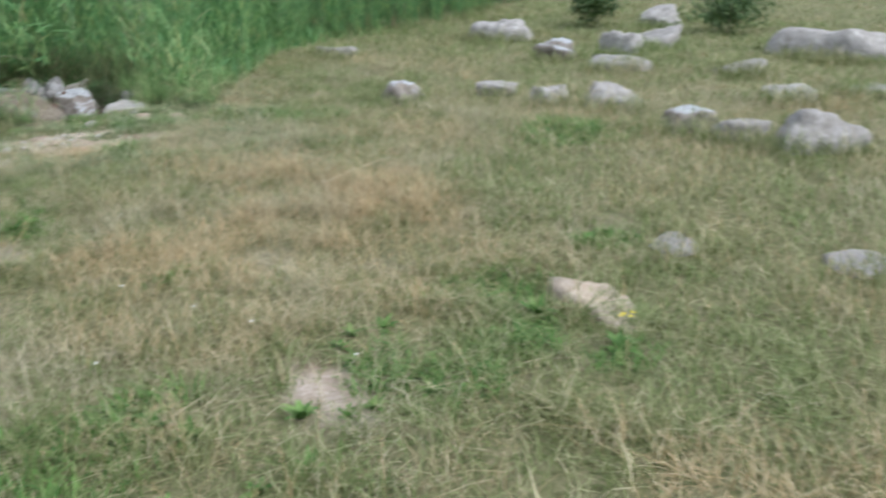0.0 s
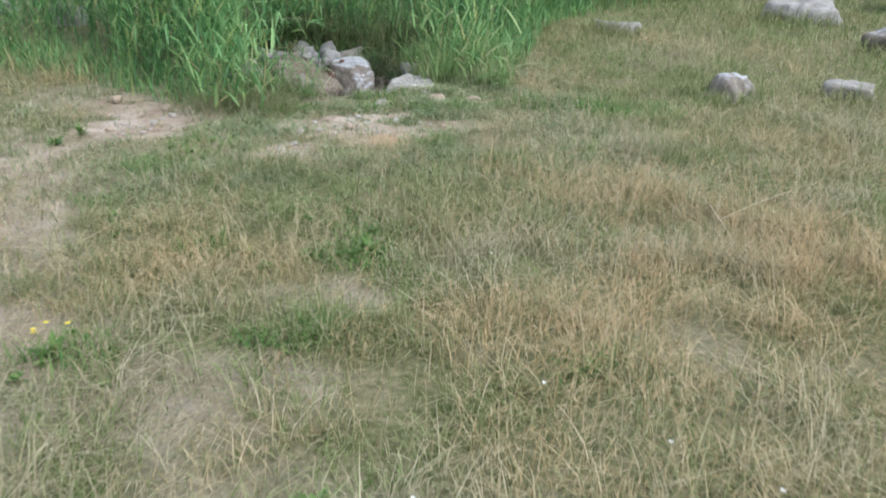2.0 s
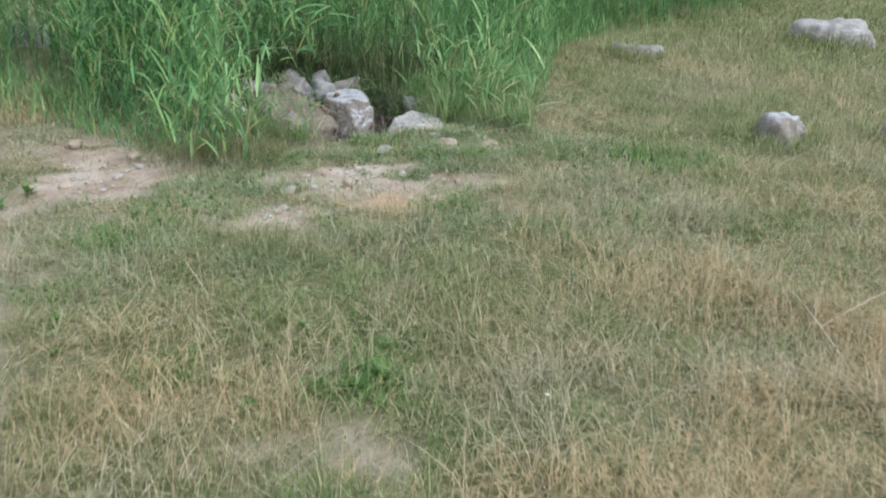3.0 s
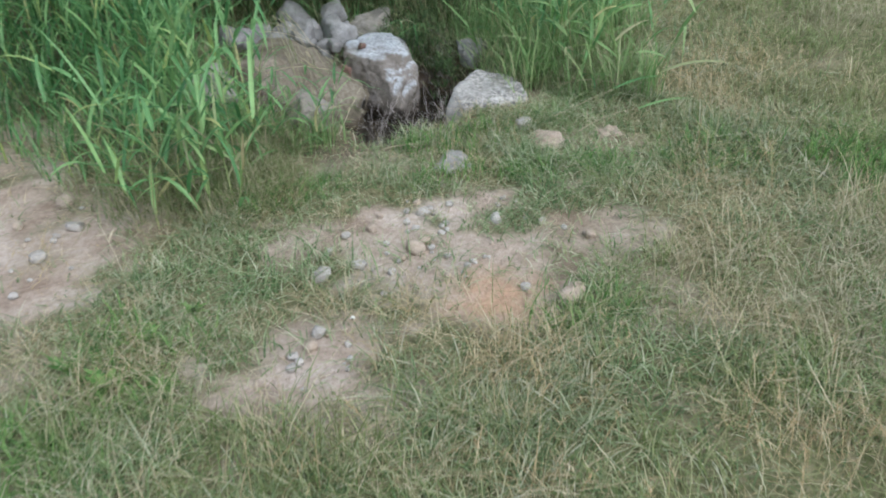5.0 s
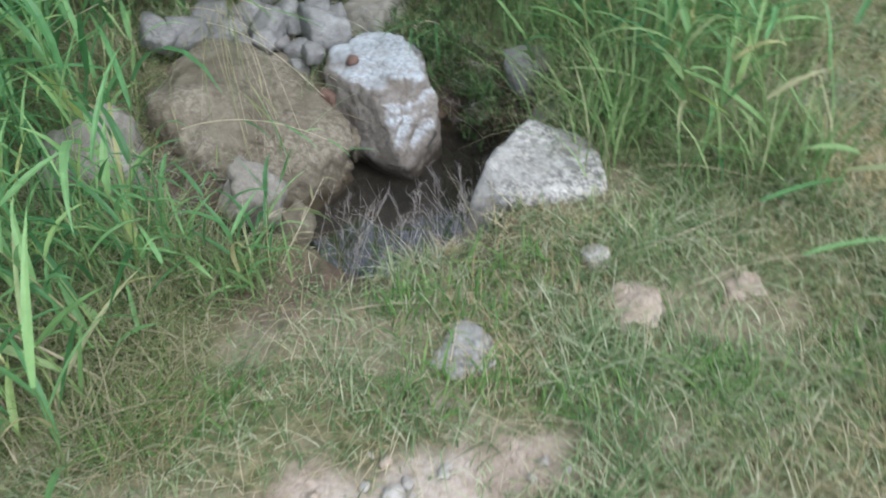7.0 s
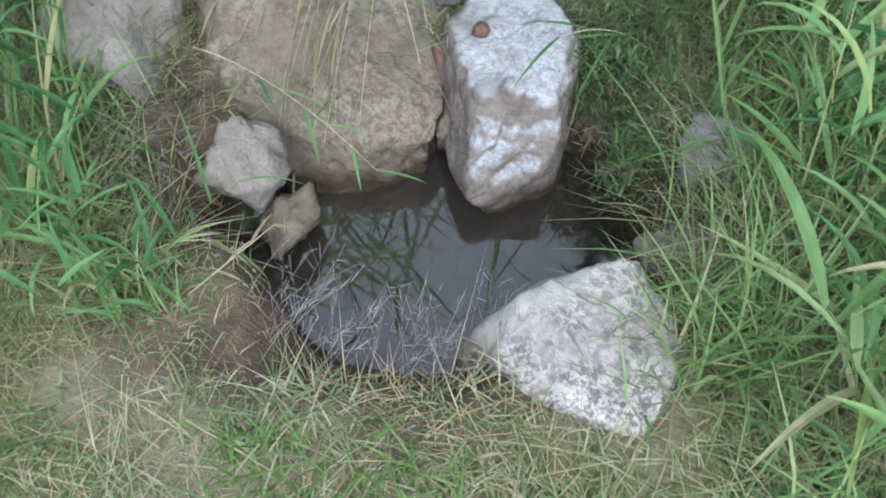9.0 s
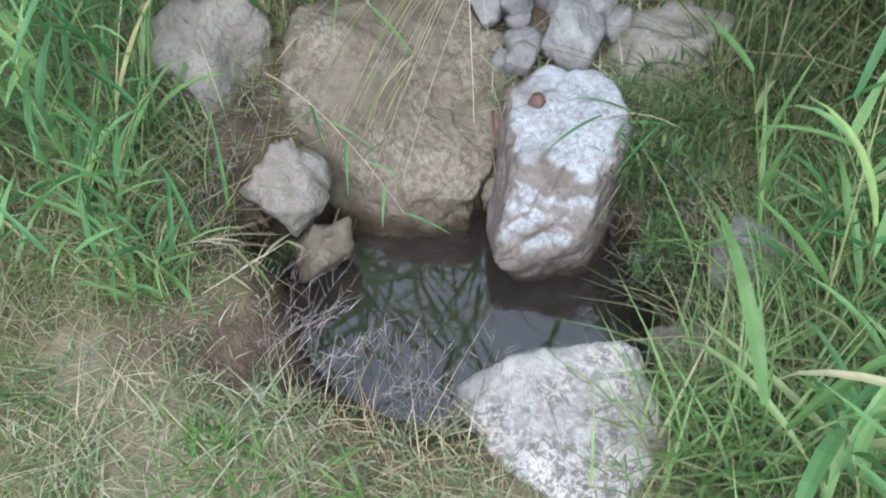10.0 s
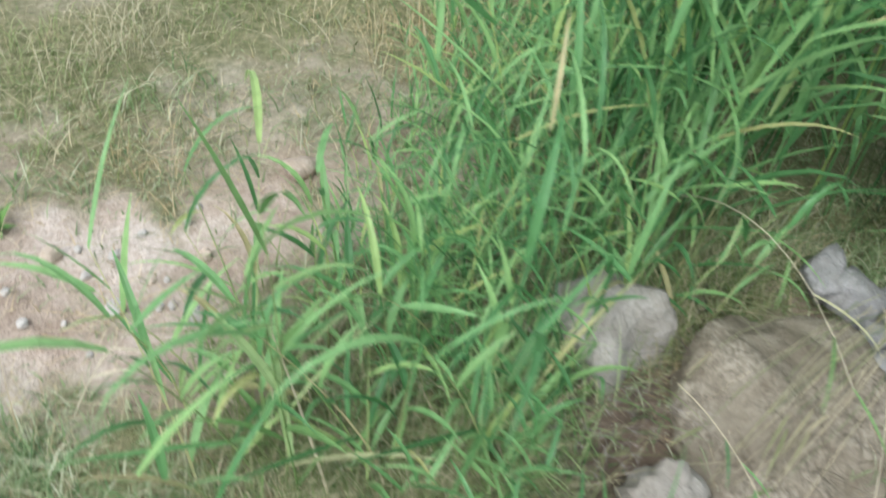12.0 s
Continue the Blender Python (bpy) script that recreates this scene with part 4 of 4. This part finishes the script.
def straw_bundle():
    """Dry strands that hang over the face of the large boulder."""
    rnd = np.random.RandomState(88)
    pieces = []
    for _ in range(22):
        shift = rnd.normal(0, 0.035)
        a = np.array([-0.25 + shift, 4.25 + shift, 0.2]) + rnd.normal(0, 0.015, 3)
        b = np.array([-0.17 + 1.3 * shift, 3.78 + shift, 0]) + rnd.normal(0, 1, 3) * (0.04, 0.07, 0)
        b[2] = top_of(big, b[0], b[1]) + 0.006
        line = arc(a, b, rnd.uniform(0.03, 0.07), 8)
        swing = rnd.normal(0, 0.03)
        line = [q + np.array([swing * math.sin(3 * j / 7), 0, 0]) for j, q in enumerate(line)]
        pieces.append(tube(line, rnd.uniform(0.0008, 0.002), 3))
        if rnd.rand() < 0.5:
            d = line[-1] - line[3]
            leaf = reed_leaf(math.atan2(d[1], d[0]) + rnd.normal(0, 0.3), 0.1, rnd.uniform(0.08, 0.16), 0.006, 0.5)
            pieces.append((leaf[0] + line[rnd.randint(4, 8)], leaf[1]))
    v, t = joined(pieces)
    tagged(new("straw", tri_mesh("straw", v, t, SEDGE)), "dry straw strands hanging over the large boulder", "straw", kind="stuff")


straw_bundle()


def seed_grass(name, seed, spots, high, material, label, count):
    """Thin stalks that end in loose feathery heads."""
    rnd = np.random.RandomState(seed)
    pieces = []
    for cx, cy, rx, ry, towards in spots:
        for _ in range(count):
            x, y = cx + rx * rnd.normal(0, 0.5), cy + ry * rnd.normal(0, 0.5)
            h = rnd.uniform(*high)
            az = rnd.normal(towards, 0.8)
            z = float(ground_z(x, y)[0])
            tip = np.array([x + math.cos(az) * h * 0.7, y + math.sin(az) * h * 0.7, z + h * 0.75])
            line = arc((x, y, z), tip, h * 0.1, 5)
            pieces.append(tube(line, 0.0006, 3))
            for t in np.linspace(0.6, 1, 7):
                p = np.array([x, y, z]) * (1 - t) + tip * t + np.array([0, 0, h * 0.4 * t * (1 - t)])
                q = p + (tip - np.array([x, y, z])) * 0.1 + rnd.normal(0, 0.012, 3)
                pieces.append(tube([p, (p + q) / 2, q], 0.0008, 3))
    v, t = joined(pieces)
    tagged(new(name, tri_mesh(name, v, t, material)), label, "grass", kind="stuff")


seed_grass("seed_grass", 91, [(0.12, 3.28, 0.12, 0.06, 1.3), (0.28, 3.33, 0.1, 0.06, 1.2), (0.38, 3.4, 0.06, 0.06, 1.5), (0.0, 3.32, 0.08, 0.06, 0.9), (0.55, 4.02, 0.08, 0.1, 3.6), (-0.42, 3.62, 0.1, 0.1, 5.5), (-0.36, 3.5, 0.1, 0.08, 5.5)], (0.1, 0.22), GREY_STEMS, "greyish purple seed grass leaning over the water", 18)
def plume_grass(name, seed, count, high, material, label, chance):
    """Tall thin stalks, each with a loose head of short chaff."""
    rnd = np.random.RandomState(seed)
    x, y = rnd.uniform(-2.6, 5.5, count), rnd.uniform(-3.0, 4.5, count)
    drift = smooth(-0.35, 0.3, flat_noise(x, y, 3.1, 84))
    keep = rnd.rand(count) < chance(x, y) * drift
    x, y = x[keep], y[keep]
    n = len(x)
    z, h, az, bend = ground_z(x, y), rnd.uniform(*high, n), rnd.normal(0.6, 1.2, n), rnd.uniform(0.2, 1.2, n)
    pieces = [blades(x, y, z, h, np.full(n, 0.0016), az, bend, 3)]
    for k in range(10):
        t = rnd.uniform(0.62, 1.0, n)
        px, py = x + np.cos(az) * h * bend * t**1.9, y + np.sin(az) * h * bend * t**1.9
        pieces.append(blades(px, py, z + h * (t - 0.32 * bend * t * t), rnd.uniform(0.012, 0.028, n), rnd.uniform(0.002, 0.0036, n), az + rnd.normal(0, 1.2, n), rnd.uniform(0.2, 1.6, n), 1))
    v, t = joined(pieces)
    tagged(new(name, tri_mesh(name, v, t, material)), label, "grass", kind="stuff")


def hot(x, y):
    return np.exp(-(((x - 1.35) / 0.75) ** 2 + ((y - 0.15) / 0.9) ** 2)) + 0.6 * np.exp(-(((x - 0.5) / 0.7) ** 2 + ((y + 0.3) / 0.6) ** 2))


plume_grass("plume_grass", 92, 42000, (0.1, 0.27), DRY_GRASS, "tall dry grass with pale seed heads in the meadow", lambda x, y: np.clip(parched(x, y), 0, 0.6) * ((y < 1.75) | (x > 1.3)) * (y < belt(x) - 0.3))
plume_grass("plume_grass", 93, 45000, (0.1, 0.22), TAWNY, "tawny orange grass with fine seed heads in the meadow", lambda x, y: np.clip(hot(x, y) * 0.8 + 0.02, 0, 0.8) * (y < 1.7))
TUFTS = [(1.75, -1.5, 0.22, 0.2), (1.15, -1.95, 0.22, 0.15), (-0.2, 0.42, 0.22, 0.13), (-1.2, -0.2, 0.17, 0.15), (2.4, -1.0, 0.2, 0.14), (0.3, 3.0, 0.16, 0.07), (0.5, 3.12, 0.18, 0.08), (0.4, 1.92, 0.2, 0.1),
         (0.25, 2.82, 0.3, 0.07), (-0.85, 2.1, 0.2, 0.12), (-1.35, 1.3, 0.15, 0.12), (1.85, -2.0, 0.18, 0.12), (-0.8, 0.6, 0.14, 0.1), (0.42, -0.62, 0.12, 0.08), (0.1, -1.7, 0.3, 0.12)]
TUFTS += [(-0.05, -1.95, 0.3, 0.2), (1.0, -1.75, 0.16, 0.2), (1.7, -1.2, 0.3, 0.22), (1.55, -1.75, 0.2, 0.14), (-0.1, 0.75, 0.2, 0.12), (-0.9, 2.05, 0.16, 0.22), (-1.1, 1.75, 0.2, 0.2), (1.9, 2.5, 0.4, 0.3),
          (3.5, 1.0, 0.5, 0.4), (-0.5, -0.2, 0.2, 0.12), (0.15, 3.08, 0.12, 0.06), (0.5, 2.78, 0.16, 0.1), (0.8, 2.75, 0.14, 0.1), (0.72, 3.2, 0.14, 0.07), (1.25, 2.7, 0.25, 0.15), (-0.35, 2.85, 0.2, 0.1)]
build_grass("green_tuft", 94, [(-1.6, 4.2, -2.4, 3.4, 3600)], (0.04, 0.12), (0.0035, 0.007), (0.3, 1.4), WEED_LEAF, "tufts of bright green grass in the meadow", spot(*TUFTS))


def weed(x, y, size, seed, flower=False):
    """A low broad-leaved weed: a rosette of oval leaves on short stalks."""
    rnd = np.random.RandomState(seed)
    ob = tagged(new("weed"), "low green broad-leaved weed with yellow flowers" if flower else "low green broad-leaved weed in the grass", "weed", "weeds in the meadow")
    ob.location = (x, y, float(ground_z(x, y)[0]))
    for k in range(13):
        az, rise = k * 2.4 + rnd.normal(0, 0.2), rnd.uniform(0.3, 1.25)
        v, t = reed_leaf(az, rise, size * rnd.uniform(0.7, 1.2), size * rnd.uniform(0.3, 0.45), rnd.uniform(0.3, 1.2))
        child = new("leaf", tri_mesh("leaf", v, t, WEED_LEAF))
        child.parent = ob
    if flower:
        for k in range(4):
            a = np.array([0, 0, 0.0])
            b = np.array([rnd.normal(0, 0.03), rnd.normal(0, 0.03), size * rnd.uniform(1.2, 1.7)])
            child = new("stem", tri_mesh("stem", *tube(arc(a, b, 0), 0.0012, 3), WEED_LEAF))
            child.parent = ob
            v, t = joined([reed_leaf(j * 1.05, 0.4, 0.012, 0.008, 0.2) for j in range(6)])
            child = tagged(new("flower", tri_mesh("flower", v + b, t, YELLOW_PETAL)), "small yellow flower")
            child.parent = ob


for k, (x, y, size, flower) in enumerate([(-0.83, 2.15, 0.06, 0), (-0.94, 2.0, 0.07, 0), (-1.05, 2.08, 0.06, 0), (-0.71, 2.26, 0.05, 0), (-0.8, 1.95, 0.05, 0), (-0.23, 0.4, 0.07, 0), (-0.14, 0.46, 0.08, 0),
                                          (-1.25, -0.21, 0.09, 1), (0.41, -0.62, 0.07, 0), (-0.57, 0.37, 0.05, 0), (1.72, -1.57, 0.1, 0), (1.1, -1.95, 0.07, 0), (2.34, -1.0, 0.08, 0), (1.85, -1.95, 0.09, 1),
                                          (-1.6, 2.5, 0.07, 0), (-1.72, 2.35, 0.07, 0), (0.6, -2.2, 0.07, 0), (0.3, -1.9, 0.07, 0), (1.62, -1.35, 0.08, 0), (-0.1, 0.62, 0.06, 0)]):
    weed(x, y, size, 500 + k, bool(flower))
spread = np.random.RandomState(77)
for k in range(26):
    weed(spread.uniform(-1.1, 1.3), spread.uniform(-2.4, -0.9), spread.uniform(0.045, 0.085), 540 + k)
for k in range(10):
    weed(spread.uniform(-1.6, -0.3), spread.uniform(-0.5, 1.2), spread.uniform(0.03, 0.05), 570 + k)


def white_flower(x, y, high, seed):
    rnd = np.random.RandomState(seed)
    ob = tagged(new("wild_flower"), "thin stalk with a small white flower head", "flower", "white meadow flowers")
    ob.location = (x, y, float(ground_z(x, y)[0]))
    b = np.array([rnd.normal(0, 0.02), rnd.normal(0, 0.02), high])
    child = new("stem", tri_mesh("stem", *tube(arc((0, 0, 0), b, 0), 0.0012, 3), WEED_LEAF))
    child.parent = ob
    v, t = joined([reed_leaf(j * 0.7, rnd.uniform(0.2, 0.9), 0.009, 0.006, 0.3) for j in range(9)])
    child = tagged(new("petals", tri_mesh("petals", v + b, t, PETAL)), "white petals")
    child.parent = ob


for k, (x, y, h) in enumerate([(0.45, -1.1, 0.08), (0.62, -1.35, 0.1), (0.1, -1.45, 0.09), (-0.3, -1.2, 0.08), (0.3, 0.1, 0.12), (0.9, -1.7, 0.09), (0.2, -0.75, 0.09), (0.97, 3.52, 0.06), (-0.25, 2.0, 0.06)]):
    white_flower(x, y, h, 600 + k)


def shrub(x, y, wide, high, seed):
    """A small dark bush: forked stems and a ragged crown of many leaves."""
    rnd = np.random.RandomState(seed)
    ob = tagged(new("shrub"), "small dark green bush among meadow stones", "bush", "bushes in the meadow")
    ob.location = (x, y, float(ground_z(x, y)[0]))
    stems = [tube(arc((0, 0, 0), (rnd.normal(0, wide * 0.3), rnd.normal(0, wide * 0.3), high * 0.8), 0.02), 0.008) for _ in range(7)]
    child = new("stem", tri_mesh("stem", *joined(stems), SEDGE))
    child.parent = ob
    n = 1400
    d = rnd.normal(0, 1, (n, 3))
    d /= np.linalg.norm(d, axis=1)[:, None]
    lump = 0.75 + 0.7 * fbm(d * 2.2, seed, 3)
    p = d * (lump * rnd.rand(n) ** 0.4)[:, None] * (wide / 2, wide / 2, high / 2) + (0, 0, high * 0.55)
    v, t = blades(p[:, 0], p[:, 1], p[:, 2], rnd.uniform(0.05, 0.1, n), rnd.uniform(0.02, 0.035, n), rnd.uniform(0, math.tau, n), rnd.uniform(0.3, 1.6, n), 2)
    child = new("crown", tri_mesh("crown", v, t, DARK_LEAF))
    child.parent = ob


for k, (x, y, w, h) in enumerate([(8.6, 5.2, 1.0, 0.6), (7.2, 6.4, 0.9, 0.6), (9.8, 6.4, 1.1, 0.7)]):
    shrub(x, y, w, h, 700 + k)


def creeping_plant(x, y, towards, count, reach, seed):
    """A low dark plant whose thin stems hang over the edge of the pool, set with many small leaves."""
    rnd = np.random.RandomState(seed)
    ob = tagged(new("creeping_plant"), "dark green small-leaved plant hanging over the pool edge", "plant", "creeping plants at the pool")
    ob.location = (x, y, float(ground_z(x, y)[0]))
    spots = []
    for _ in range(count):
        az, far = rnd.normal(towards, 0.7), reach * rnd.uniform(0.5, 1.1)
        line = arc(rnd.normal(0, 0.03, 3) * (1, 1, 0), (math.cos(az) * far, math.sin(az) * far, rnd.uniform(-0.08, 0.1)), rnd.uniform(0.06, 0.16), 8)
        child = new("stem", tri_mesh("stem", *tube(line, 0.0016, 3), DEAD_TWIG))
        child.parent = ob
        spots += [line[rnd.randint(2, 8)] + rnd.normal(0, 0.012, 3) for _ in range(45)]
    p = np.array(spots)
    n = len(p)
    v, t = blades(p[:, 0], p[:, 1], p[:, 2], rnd.uniform(0.015, 0.04, n), rnd.uniform(0.003, 0.008, n), rnd.uniform(0, math.tau, n), rnd.uniform(0.3, 1.8, n), 2)
    child = new("foliage", tri_mesh("foliage", v, t, DARK_LEAF))
    child.parent = ob


for k, (x, y, towards, count, reach) in enumerate([(0.45, 4.14, 4.0, 13, 0.17), (0.54, 4.03, 3.7, 12, 0.16), (0.38, 4.22, 4.0, 10, 0.16)]):
    creeping_plant(x, y, towards, count, reach, 800 + k)


def dead_twigs():
    """Thin dark twigs and roots in a tangle between the boulder and the reeds."""
    rnd = np.random.RandomState(97)
    pieces = []
    for cx, cy, r, count in ((-0.42, 3.75, 0.12, 60), (-0.45, 3.95, 0.12, 40), (0.62, 4.02, 0.12, 40), (-0.3, 3.42, 0.1, 30)):
        for _ in range(count):
            x, y = cx + rnd.normal(0, r * 0.6), cy + rnd.normal(0, r * 0.6)
            z = float(ground_z(x, y)[0])
            az, long = rnd.uniform(0, math.tau), rnd.uniform(0.06, 0.2)
            pieces.append(tube(arc((x, y, z), (x + math.cos(az) * long, y + math.sin(az) * long, z + rnd.uniform(0.01, 0.12)), rnd.uniform(0, 0.04), 5), rnd.uniform(0.0007, 0.0018), 3))
    v, t = joined(pieces)
    tagged(new("twigs", tri_mesh("twigs", v, t, DEAD_TWIG)), "tangle of thin dark dead twigs by the boulder", "twigs", kind="stuff")


dead_twigs()
